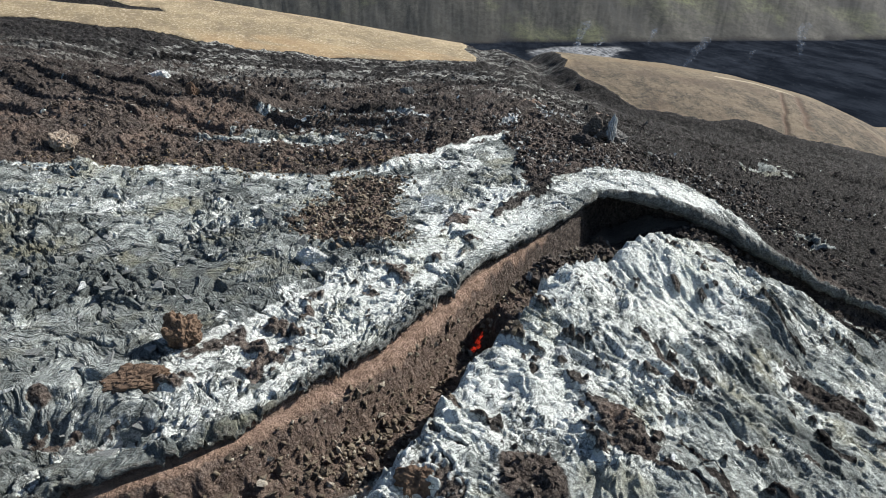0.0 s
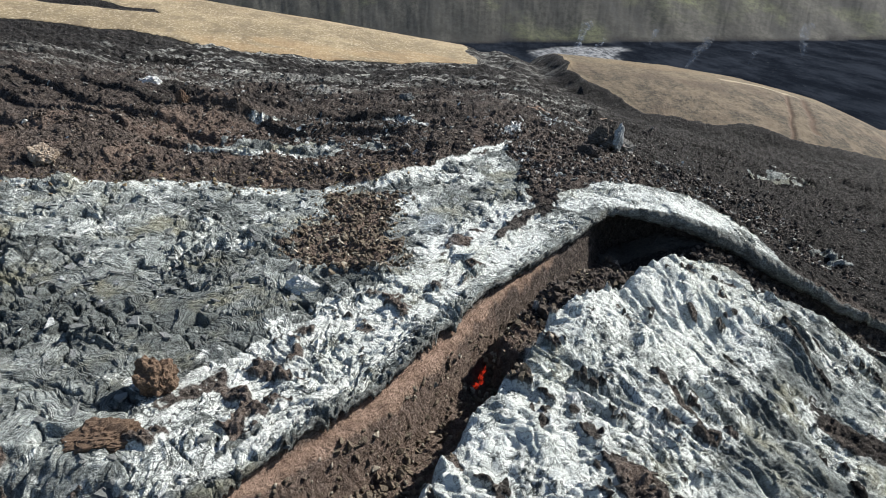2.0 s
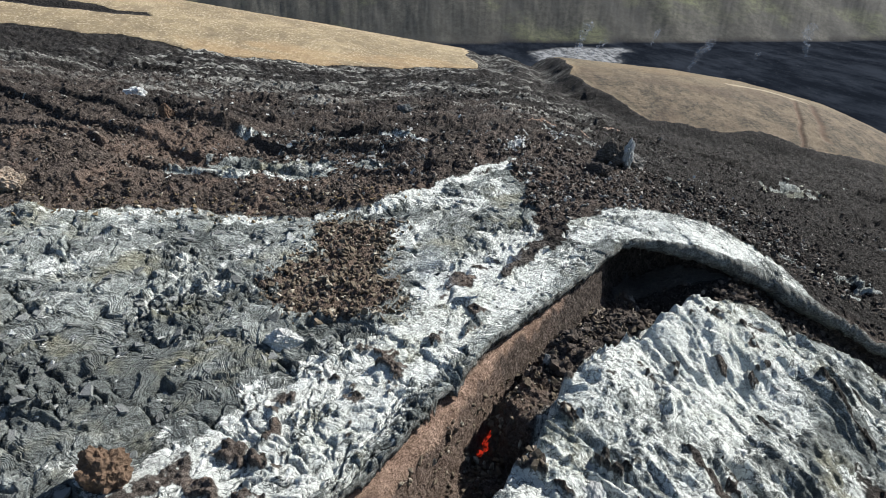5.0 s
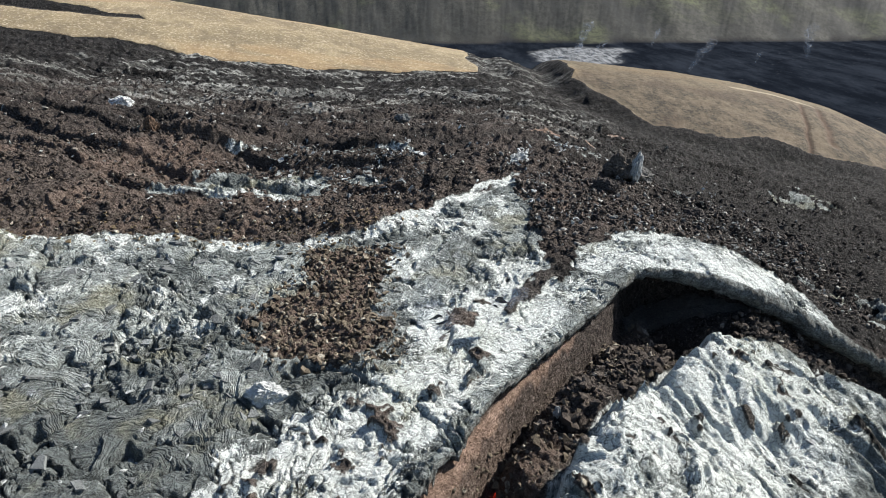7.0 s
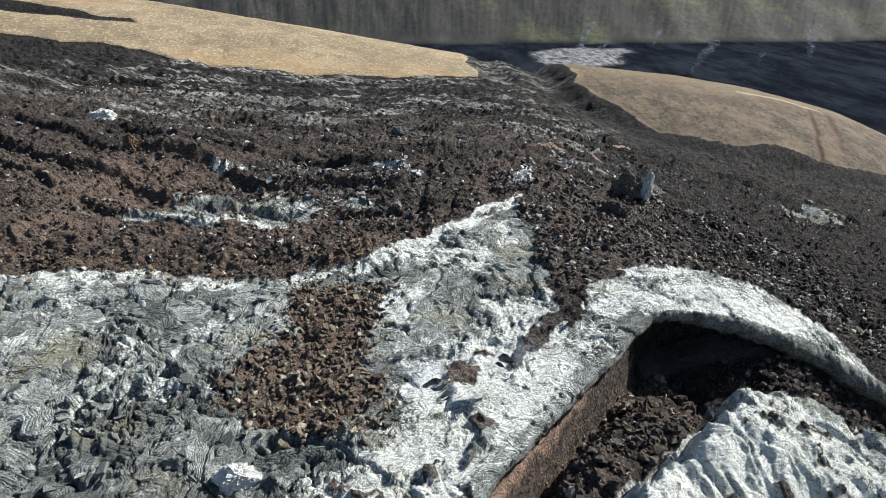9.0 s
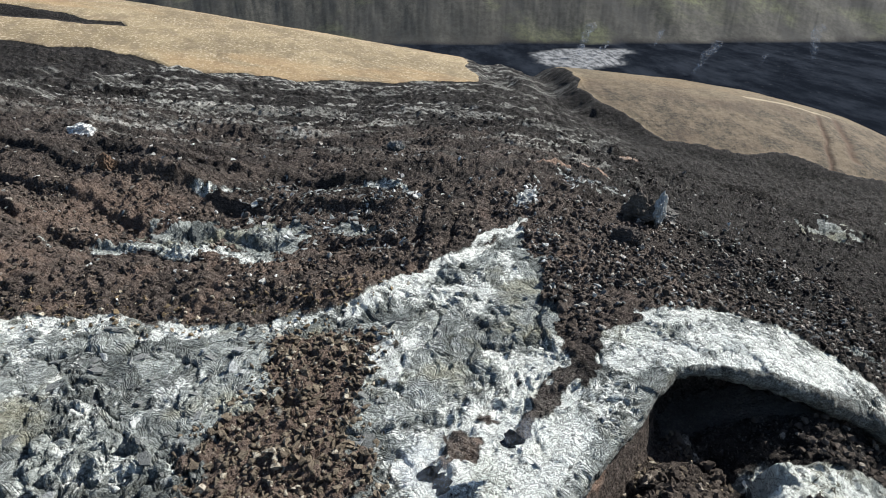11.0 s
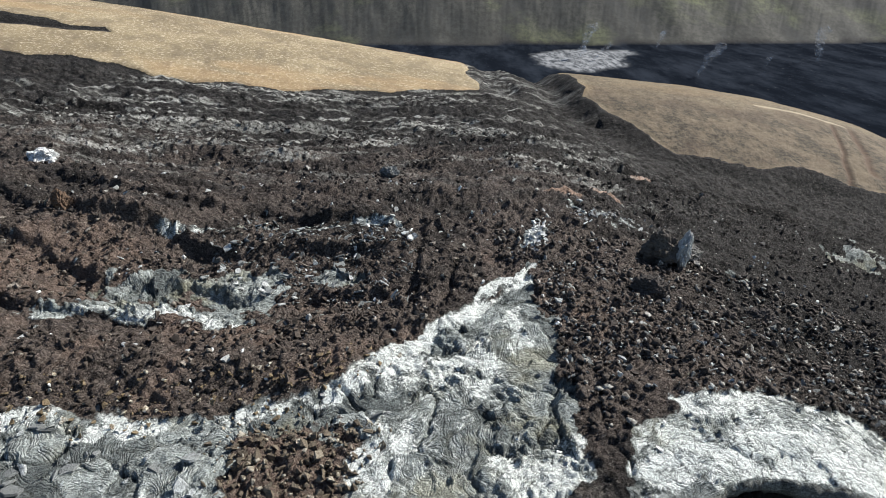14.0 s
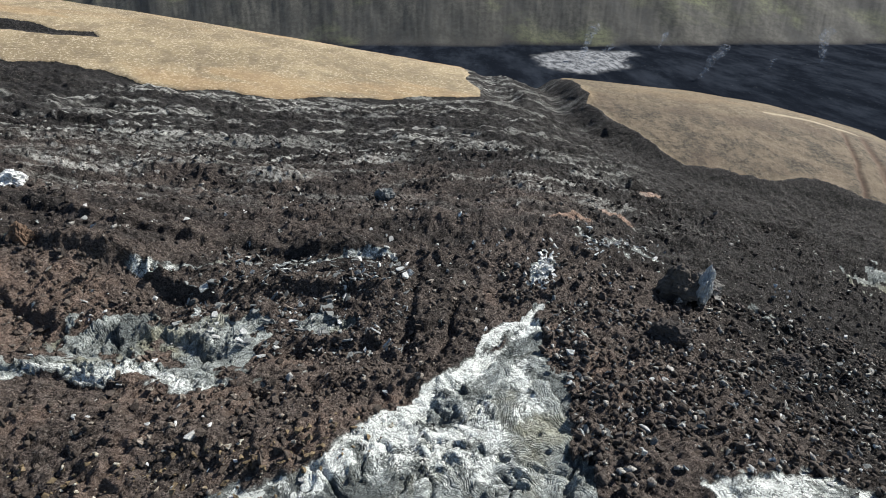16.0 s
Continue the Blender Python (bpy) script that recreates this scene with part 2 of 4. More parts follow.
    at["pale"][k] = np.maximum(at["pale"][k], pale * step(64, 84, Y + 4 * fbm(X / 8, Y / 8, 65, 3)) * step(34, 12, X) * (1 - at["sand"][k]) * step(-50, -40, X + 0.5 * np.maximum(118 - Y, 0)))
    rest = ~near & ~fars
    if rest.any():
        X, Y = x[rest], y[rest]
        w = step(-5, 3, Y)
        f1, _, r, _, _ = cells(X / 1.9, Y / 1.6, 52)
        z[rest] += w * (0.8 * fbm(X / 8, Y / 5, 51, 5, 0.6) + 0.8 * r * np.maximum(0.8 - f1, 0) + 0.4 * np.abs(fbm(X / 1.5, Y / 1.2, 53, 3)))
        at["rust"][rest] = 0.12
    if near.any():
        zn, kinds = lava_near(x[near], y[near], z[near], trench)
        z[near] = zn
        for key, value in kinds.items():
            at[key][near] = value
    return z, at


def lava_near(X, Y, z, trench):
    """The lava that the camera flies over: ropy plain, tongue, tube roof, white bank, rubble."""
    WX, WY = X + 1.0 * fbm(X * 0.5, Y * 0.5, 3, 5, 0.55), Y + 1.0 * fbm(X * 0.5, Y * 0.5, 7, 5, 0.55)
    d, s = rim_place(X, Y)
    yy = np.interp(WX, [p[0] for p in DARK_EDGE], [p[1] for p in DARK_EDGE])
    W, D, U, A = (np.interp(s, S_KEYS, k) for k in (WIDTH, DEPTH, UNDER, WALL))
    s_lip, s_end = S_KEYS[10], S_KEYS[17]
    arch = step(s_lip, s_lip + 2, s) * step(s_end + 3, s_end - 2, s)
    mott = fbm(X * 0.45, Y * 0.45, 41, 4)
    spot = fbm(X * 1.3, Y * 1.3, 43, 4)
    plain = step(0.3, -0.3, WY - yy) * (d < 0.3)
    plain = np.where(WX > 6.4, 0, plain)
    tongue = step(-0.3, 0.3, inside(WX, WY, TONGUE))
    patch = step(-0.3, 0.3, inside(WX, WY, BROWN_PATCH) + 1.2 * spot + 1.2 * mott)
    tongue = tongue * (1 - step(0.4, 0.7, bump_at(WX, WY, 3.4, 50.9, 0.9, 2.0, -30) + 0.8 * bump_at(WX, WY, 0.6, 46.8, 0.7, 1.6, -40) + 0.4 * spot))
    crest = np.exp(-(((WY - np.interp(WX, [p[0] for p in CREST], [p[1] for p in CREST])) / 0.55) ** 2)) * (WX > -5) * (WX < 6.6)
    reach = np.interp(s, S_KEYS[[9, 11, 13, 15, 17]], (2.2, 3.6, 5.0, 5.3, 3.0))
    roof = step(-0.4, 0.4, d + reach + 1.5 * mott + 1.2 * spot) * step(S_KEYS[8], S_KEYS[9], s) * step(S_KEYS[17] + 2, S_KEYS[17] - 2, s + 2 * mott) * (d < 0.5)
    gap = step(0.0, 0.5, bump_at(WX, WY, 5.4, 36.8, 0.8, 4.5, -28) * 1.4 - 0.6 + 0.5 * spot) * (1 - roof)  # rubble between the tongue and the roof
    wd = d - W + 0.4 * mott + 0.5
    bank = step(-0.6, 0.4, wd) * (X > -3.8) * (d > 0) * step(0.7, 0.2, bump_at(X, Y, 18.5, 35.4, 4.5, 2.0, -8) + 0.25 * spot)
    low = step(0, 1, (bump_at(X, Y, 2.9, 12.4, 1.8, 1.9) + bump_at(X, Y, 20.5, 22.5, 2.8, 1.5, -20) + 0.6 * bump_at(X, Y, 6.5, 15.5, 1.2, 2.2, 20)) * 3 - 1.2 + mott) * (d > 0)
    rib = fbm((0.53 * X - 0.85 * Y) * 0.22, (0.85 * X + 0.53 * Y) * 0.8 + 0.9 * mott, 67, 4, 0.6)
    show = step(0.29, 0.42, rib + 0.35 * spot - 0.10 - 0.3 * bump_at(X, Y, 12, 30, 5, 4) + 0.10 * step(24, 16, Y))
    soil = step(0.20, 0.42, spot * 0.6 + mott * 0.5) * step(-7, -4, d) * (d < -1.2) * (s < S_KEYS[10])  # bare brown spots in the white band
    c = np.maximum(np.maximum(plain * (1 - patch), tongue) * (1 - gap) * (1 - soil), np.maximum(roof, bank * (1 - low) * (1 - 0.85 * show) * (1 - 0.9 * step(0.3, 0.5, spot * 0.7 + 0.3 * mott))))
    c = np.where((d > 0.1) & (wd < -0.6), 0, c)
    hollow = step(0.2, 0.5, bump_at(WX, WY, -17, 48.3, 8, 0.8) + 1.1 * bump_at(WX, WY, -11.5, 52, 2.2, 3.0) + 1.1 * bump_at(WX, WY, -17.5, 51.8, 3.4, 2.4) + 0.9 * bump_at(WX, WY, -6.5, 54, 2.5, 1.2) + 0.4 * bump_at(WX, WY, -6, 62.4, 3, 1) - 0.2 + 0.5 * spot) * (X < 0)
    strip = step(0.35, 0.6, bump_at(WX, WY, 7.4, 60.6, 0.8, 2.6, -14) + 0.6 * bump_at(WX, WY, 28, 46.5, 4, 1.0) + 0.6 * bump_at(WX, WY, 32, 43, 2.5, 1.0) + 0.6 * bump_at(WX, WY, 14, 66.5, 4, 1.6) + 0.62 * bump_at(WX, WY, 48, 80, 5, 3.2) + 0.6 * bump_at(WX, WY, 33.6, 45.6, 2.0, 0.8) + 0.5 * bump_at(WX, WY, 22, 62, 4, 1) + 0.7 * spot)
    seam_y = np.interp(X, (-24, -21.3, -18.3, -15.6, -12.7, -8, -5, -2.6), (59, 57.8, 57.4, 58.0, 59.8, 60.4, 61.6, 61.4))
    strip = np.maximum(strip, step(0.45, 0.75, np.exp(-(((Y - seam_y - 0.3 * spot) / 0.32) ** 2)) + 0.4 * spot + 0.2 * mott) * step(-20, -18, X) * (X < -2.6))
    c = np.maximum(np.maximum(c, step(0.45, 0.7, crest + 0.3 * spot)), np.maximum(hollow, strip))
    fr = 0.06 + 0.25 * mott + 0.3 * bump_at(X, Y, -20, 34, 14, 7)
    band = step(-7.6, -4.2, d + 2.0 * mott) * (0.45 + 0.55 * step(-0.2, -1.6, d + 0.6 * spot)) * (0.8 + 0.6 * spot) * np.interp(s, S_KEYS[[2, 5]], (0.15, 0.95))
    fr = fr + plain * (0.25 * (mott > 0.1) * step(0, 0.3, spot) + 0.12 * step(-2.2, -0.6, d) + 1.15 * band + 0.85 * step(-1.5, -0.3, WY - yy + 1.6 * mott - 0.2) * step(-0.45, 0.05, spot + 0.15) - 0.12 * step(34, 24, Y) * step(-5, -9, d))
    fr = fr + tongue * (0.33 + 0.12 * step(40, 44, Y) + 0.35 * mott + 0.25 * spot) * (1 - band) + 0.8 * crest + roof * (0.68 + 0.5 * mott + 0.45 * spot)
    pat = fbm((0.53 * X - 0.85 * Y) * 0.13, (0.85 * X + 0.53 * Y) * 0.55 + 0.8 * mott, 63, 4)
    fr = fr + bank * (0.45 * pat + 0.66 + 0.35 * mott + 0.25 * spot + 0.55 * bump_at(X, Y, 12.5, 29, 5.5, 5.5) - 0.34 * step(13, 21, X + 0.6 * (30 - Y)) - 0.30 * step(22, 15, Y) * step(3, 6, X) + 0.4 * bump_at(X, Y, 1.0, 16, 3.5, 2.5))
    fr = fr + hollow * (0.05 + 0.6 * bump_at(X, WY, -17, 48, 9, 0.8)) + strip * np.where(X > 20, 0.2, 0.5)
    fr = fr * (1 - 0.62 * step(-1.6, -0.2, d + 0.5 * spot) * (d < 0.3) * step(S_KEYS[12], S_KEYS[11], s) * step(S_KEYS[5], S_KEYS[7], s))  # bare crust along the lip
    frost = np.clip(fr, 0, 1) * np.where(c > 0.5, 1, 0.25)
    e = d + U
    rust = np.zeros(X.shape)
    wall = np.zeros(X.shape)
    if trench:
        cut = D * (0.22 * step(0, 0.10, e / A) + 0.78 * step(0.26, 1.0, e / A)) * (1 - step(0, 1, (d - W + 0.5 + 0.35 * spot) / np.interp(s, S_KEYS[[4, 6, 9, 11, 14]], (2.0, 0.7, 0.8, 1.6, 2.6))))
        z = z - np.where(e > 0, cut, 0)
        heap = step(S_KEYS[7] + 1.6, S_KEYS[7] + 2.8, s + 0.5 * d + 0.8 * spot) * step(S_KEYS[11], S_KEYS[9], s) * step(0.4, 2.0, d) * step(0.4, -0.8, d - W)
        z = z + 2.0 * heap * (1 + 0.3 * mott)
        wall = step(-0.05, 0.15, e) * step(A + 0.5, A + 0.0, e + 0.5 * spot) * (d < W)
        seam = step(0.02, 0.12, e) * step(0.52 * A, 0.34 * A, e + 0.2 * spot)
        rust = np.maximum((0.58 + 0.42 * seam) * wall * step(S_KEYS[11], S_KEYS[9], s) * step(2, 8, s), 0.35 * wall)
        frost = frost * (1 - wall)
        c = np.where((wall > 0.3) | ((e > 0.1) & (wd < -0.6)), 0, c)
    red = 0.30 * step(60, 48, Y) * step(4, -4, X) + 0.26 * step(92, 76, Y) * step(26, 8, X) + 0.2 * patch + 0.35 * soil + 0.26 * step(38, 44, Y) * step(66, 58, Y) * step(26, 16, X) * (X > 3) + 0.36 * bump_at(X, Y, -23, 55, 6, 4) + 0.45 * bump_at(X, Y, -7, 12.5, 6, 2.5) + 0.42 * ((d > 0) & (d < 5) & (s < S_KEYS[8])) + 0.3 * low + 0.25 * mott
    scar = step(0.35, 0.6, bump_at(X, Y, 11, 69.6, 2.2, 0.5, 8) + bump_at(X, Y, 25.2, 90.2, 1.8, 1.2) + 0.8 * bump_at(X, Y, 17, 76.3, 2.6, 0.8) + 0.25 * spot)
    rust = np.maximum(rust, scar)
    rust = np.maximum(rust, (1 - c) * np.clip(red, 0, 0.66) * step(30, 12, X))
    rust = np.maximum(rust, (1 - c) * 0.5 * bump_at(X, Y, 27.5, 35, 5, 2.2, -10))
    z = z - 1.1 * np.exp(-(((Y - 14.3 - 0.25 * spot) / 0.9) ** 2)) * step(-9.3, -10.8, X)
    crack_a = np.exp(-(((X + 1.35 - 0.06 * (Y - 56) - 0.3 * spot) / 0.32) ** 2)) * step(50.5, 52, Y) * step(62, 59, Y)
    crack_b = np.exp(-(((X - 0.9 - 0.16 * (Y - 54) - 0.3 * spot) / 0.30) ** 2)) * step(50, 51.5, Y) * step(58, 55, Y)
    z = z - 0.45 * np.maximum(crack_a, crack_b)
    u_, v_ = 0.41 * (X - 11.7) - 0.91 * (Y - 20.2), 0.91 * (X - 11.7) + 0.41 * (Y - 20.2) + 0.25 * spot
    z = z + step(3.2, 1.8, np.abs(u_)) * (0.40 * np.exp(-(((v_ + 0.55) / 0.35) ** 2)) - 0.60 * np.exp(-((v_ / 0.30) ** 2)) + 0.30 * np.exp(-(((v_ - 0.6) / 0.4) ** 2)))
    z = z - 0.7 * bump_at(X, Y, 20.5, 22.5, 2.6, 1.5, -20)
    lap = (Y - 47 - 0.010 * (X + 11) ** 2 + 1.2 * fbm(X * 0.2, Y * 0.2, 45, 3)) / 4.6
    saw = lap - np.floor(lap)
    z = z + 0.75 * (step(0, 0.16, saw) - saw) * step(46, 49, Y) * step(70, 62, Y) * step(4, -3, X)
    z = z + 1.1 * fbm(X / 9, Y / 6, 47, 3) * step(46, 60, Y) + 1.1 * fbm(X / 6, Y / 5, 49, 4) * step(8, 20, X) * step(40, 48, Y)
    c = np.where(scar > 0.3, 0, c)
    z = z + 0.2 * scar + 0.2 * crest
    h, phase, along, tone = relief(X, Y, c, wall * step(0.75, 0.35, e / A), np.maximum(bank * (1 - low), 0.3 * roof))
    h = h * (1 - 0.45 * crest) * (1 - 0.35 * step(0.45, 0.85, frost) * (1 - bank) * c) * (1 - 0.28 * roof - 0.25 * tongue * (1 - roof))
    under = (d > -U) & (d < 0.2) & trench
    z = z + np.where(under, 0.3 * h, h)
    return z, {"crust": c, "frost": frost, "rust": rust, "phase": phase, "along": along, "tone": tone, "ropy": c * (1 - 0.85 * bank) * (1 - 0.85 * step(0.45, 0.9, frost))}


def relief(x, y, crust, wall, bank):
    """Ropes, lobes, slabs and clinker, in metres, with the way along and across the ropes."""
    h, phase, along, tone = (np.zeros(x.shape) for _ in range(4))
    k = crust > 0.02
    if k.any():
        X, Y, b = x[k], y[k], bank[k]
        u = X + 1.5 * fbm(X * 0.4, Y * 0.4, 71, 4, 0.55)
        v = Y + 1.5 * fbm(X * 0.4, Y * 0.4, 73, 4, 0.55)
        f1, f2, r, cx, cy = cells(u / 2.2, v / 1.5, 75)
        du, dv, ang = u - cx * 2.2, v - cy * 1.5, r * 40.0
        run = np.cos(ang) * du + np.sin(ang) * dv
        across = np.cos(ang) * dv - np.sin(ang) * du + 0.32 * run * run + 0.16 * fbm(X * 0.8, Y * 0.8, 77, 3)
        lobe = 0.15 * (r - 0.5) + 0.08 * (1 - f1 * f1) + 0.07 * np.clip(across, -1.2, 1.2) - 0.20 * np.exp(-(((f2 - f1) / 0.05) ** 2)) * (r > 0.3)
        fold = np.abs(fbm(run * 0.5 + r * 91, across * 2.3, 84, 4, 0.6))
        rope = np.abs(fbm(run * 0.8 + r * 57, across * 5.0, 78, 2, 0.6))
        g1, g2, q, ex, ey = cells(u / 0.75 + 3, v / 0.5, 79)
        broken = step(0.0, 0.22, fbm(X * 0.24, Y * 0.24, 81, 4) + 0.35 * bump_at(X, Y, -11, 31, 4, 5) - 0.35 * bump_at(X, Y, -19, 36.5, 8, 3.5))
        c1, c2, p_, _, _ = cells(u / 5.5 + 9, v / 3.4, 80)
        fissure = np.exp(-(((c2 - c1) / 0.035) ** 2)) * step(-0.3, 0.1, fbm(X * 0.3, Y * 0.3, 90, 3))
        swell = 0.30 * (p_ - 0.5) + 0.16 * (1 - c1 * c1) - 0.40 * fissure
        lean = np.cos(q * 50) * (u / 0.75 + 3 - ex) + np.sin(q * 50) * (v / 0.5 - ey)
        slab = (0.15 * (q - 0.5) + 0.15 * lean - 0.10 * np.exp(-(((g2 - g1) / 0.10) ** 2))) * broken
        rip, lie = 0.53 * X - 0.85 * Y, 0.85 * X + 0.53 * Y
        bend = 2.6 * fbm(X * 0.22, Y * 0.22, 86, 4)
        drape = np.abs(fbm(rip * 0.12, (lie + bend) * 0.5, 83, 4, 0.6)) + 0.55 * np.abs(fbm(rip * 0.26, (lie + bend) * 1.25, 88, 4, 0.6))
        h[k] = crust[k] * ((swell + lobe * (0.8 + 0.7 * broken) + (0.26 + 0.22 * broken) * fold + 0.10 * rope * (1 - 0.5 * broken) + 1.7 * slab) * (1 - 0.72 * b)
                           + b * (0.72 * (drape - 0.35) + 0.50 * fbm(X * 0.42, Y * 0.5, 85, 4, 0.5) + 0.16 * (0.3 - np.abs(fbm(X * 1.6, Y * 1.6, 82, 3))) + 0.20 * np.abs(fbm(rip * 0.9, (lie + bend) * 2.8, 94, 3, 0.65))) + 0.36 * fbm(X * 0.3, Y * 0.3, 87, 4) - 0.05)
        phase[k], along[k] = across, run + r * 31
        # random tone per lobe; broken zones also darkened for shade among their slabs
        tone[k] = 0.5 + 0.55 * (hashed(np.floor(r * 9e5), np.floor(r * 7e5), 4) - 0.5) + 0.45 * (p_ - 0.5) - 0.22 * broken + 0.3 * (q - 0.5) * broken + 0.15 * fbm(X * 0.12, Y * 0.12, 92, 3) - 0.26 * step(34, 26, Y) * step(14, 20, Y) * step(-1, -5, X)
    k = crust < 0.98
    if k.any():
        X, Y = x[k], y[k]
        u, v = X + 0.35 * fbm(X, Y, 91, 3), Y + 0.35 * fbm(X, Y, 93, 3)
        c = 0.30 * fbm(X / 2.6, Y / 2, 99, 5, 0.6)
        for size, high, seed in ((1.3, 0.20, 95), (0.62, 0.22, 103), (0.34, 0.15, 97)):
            f1, _, r, _, _ = cells(u / size, v / (0.85 * size), seed)
            c += high * (0.3 + r) * np.maximum(1 - (f1 / 0.72) ** 2, 0)
        h[k] += (1 - crust[k]) * c * (1 + 0.2 * step(60, 80, Y)) * (1 - 0.75 * wall[k])
    return h, phase, along, tone


# ---- materials ----
def material(name):
    m = bpy.data.materials.new(name)
    m.use_nodes = True
    m.node_tree.nodes.clear()
    return m, m.node_tree


class Nodes:
    """Short names for the nodes of one material."""

    def __init__(self, name):
        self.m, self.t = material(name)
        self.coord = self.n("ShaderNodeNewGeometry").outputs["Position"]

    def n(self, kind, **props):
        node = self.t.nodes.new(kind)
        for key, value in props.items():
            if key == "operation":
                node.operation = value
            elif key == "blend_type":
                node.blend_type = value
            elif key == "data_type":
                node.data_type = value
            elif key == "feature":
                node.feature = value
        return node

    def put(self, socket, value):
        if isinstance(value, bpy.types.NodeSocket):
            self.t.links.new(value, socket)
        else:
            socket.default_value = value

    def attr(self, name):
        a = self.n("ShaderNodeAttribute")
        a.attribute_name = name
        return a.outputs["Fac"]

    def scaled(self, x, y, z):
        v = self.n("ShaderNodeVectorMath", operation="MULTIPLY")
        self.put(v.inputs[0], self.coord)
        v.inputs[1].default_value = (x, y, z)
        return v.outputs[0]

    def noise(self, scale, detail=6.0, rough=0.6, distort=0.0, at=None):
        a = self.n("ShaderNodeTexNoise")
        self.put(a.inputs["Vector"], at if at is not None else self.coord)
        a.inputs["Scale"].default_value, a.inputs["Detail"].default_value = scale, detail
        a.inputs["Roughness"].default_value, a.inputs["Distortion"].default_value = rough, distort
        return a.outputs["Fac"]

    def voronoi(self, scale, feature="F1", at=None, out="Distance"):
        a = self.n("ShaderNodeTexVoronoi", feature=feature)
        self.put(a.inputs["Vector"], at if at is not None else self.coord)
        a.inputs["Scale"].default_value = scale
        return a.outputs[out]

    def math(self, operation, a, b=0.0, clamp=False):
        m = self.n("ShaderNodeMath", operation=operation)
        m.use_clamp = clamp
        self.put(m.inputs[0], a)
        self.put(m.inputs[1], b)
        return m.outputs[0]

    def ramp(self, value, low, high, a=0.0, b=1.0):
        r = self.n("ShaderNodeMapRange")
        r.interpolation_type = "SMOOTHSTEP"
        self.put(r.inputs["Value"], value)
        for key, v in (("From Min", low), ("From Max", high), ("To Min", a), ("To Max", b)):
            r.inputs[key].default_value = v
        return r.outputs["Result"]

    def mix(self, fac, a, b, blend="MIX"):
        m = self.n("ShaderNodeMix", data_type="RGBA", blend_type=blend)
        self.put(m.inputs["Factor"], fac)
        self.put(m.inputs[6], a if isinstance(a, bpy.types.NodeSocket) else (*a, 1))
        self.put(m.inputs[7], b if isinstance(b, bpy.types.NodeSocket) else (*b, 1))
        return m.outputs[2]

    def bump(self, height, strength, distance, normal=None):
        b = self.n("ShaderNodeBump")
        b.inputs["Strength"].default_value, b.inputs["Distance"].default_value = strength, distance
        self.put(b.inputs["Height"], height)
        if normal is not None:
            self.put(b.inputs["Normal"], normal)
        return b.outputs["Normal"]

    def done(self, colour, rough=0.9, normal=None, specular=0.3, emit=None, strength=0.0):
        p, o = self.n("ShaderNodeBsdfPrincipled"), self.n("ShaderNodeOutputMaterial")
        self.put(p.inputs["Base Color"], colour if isinstance(colour, bpy.types.NodeSocket) else (*colour, 1))
        self.put(p.inputs["Roughness"], rough)
        self.put(p.inputs["Specular IOR Level"], specular)
        if normal is not None:
            self.put(p.inputs["Normal"], normal)
        if emit is not None:
            self.put(p.inputs["Emission Color"], emit if isinstance(emit, bpy.types.NodeSocket) else (*emit, 1))
            self.put(p.inputs["Emission Strength"], strength)
        self.t.links.new(p.outputs[0], o.inputs[0])
        return self.m


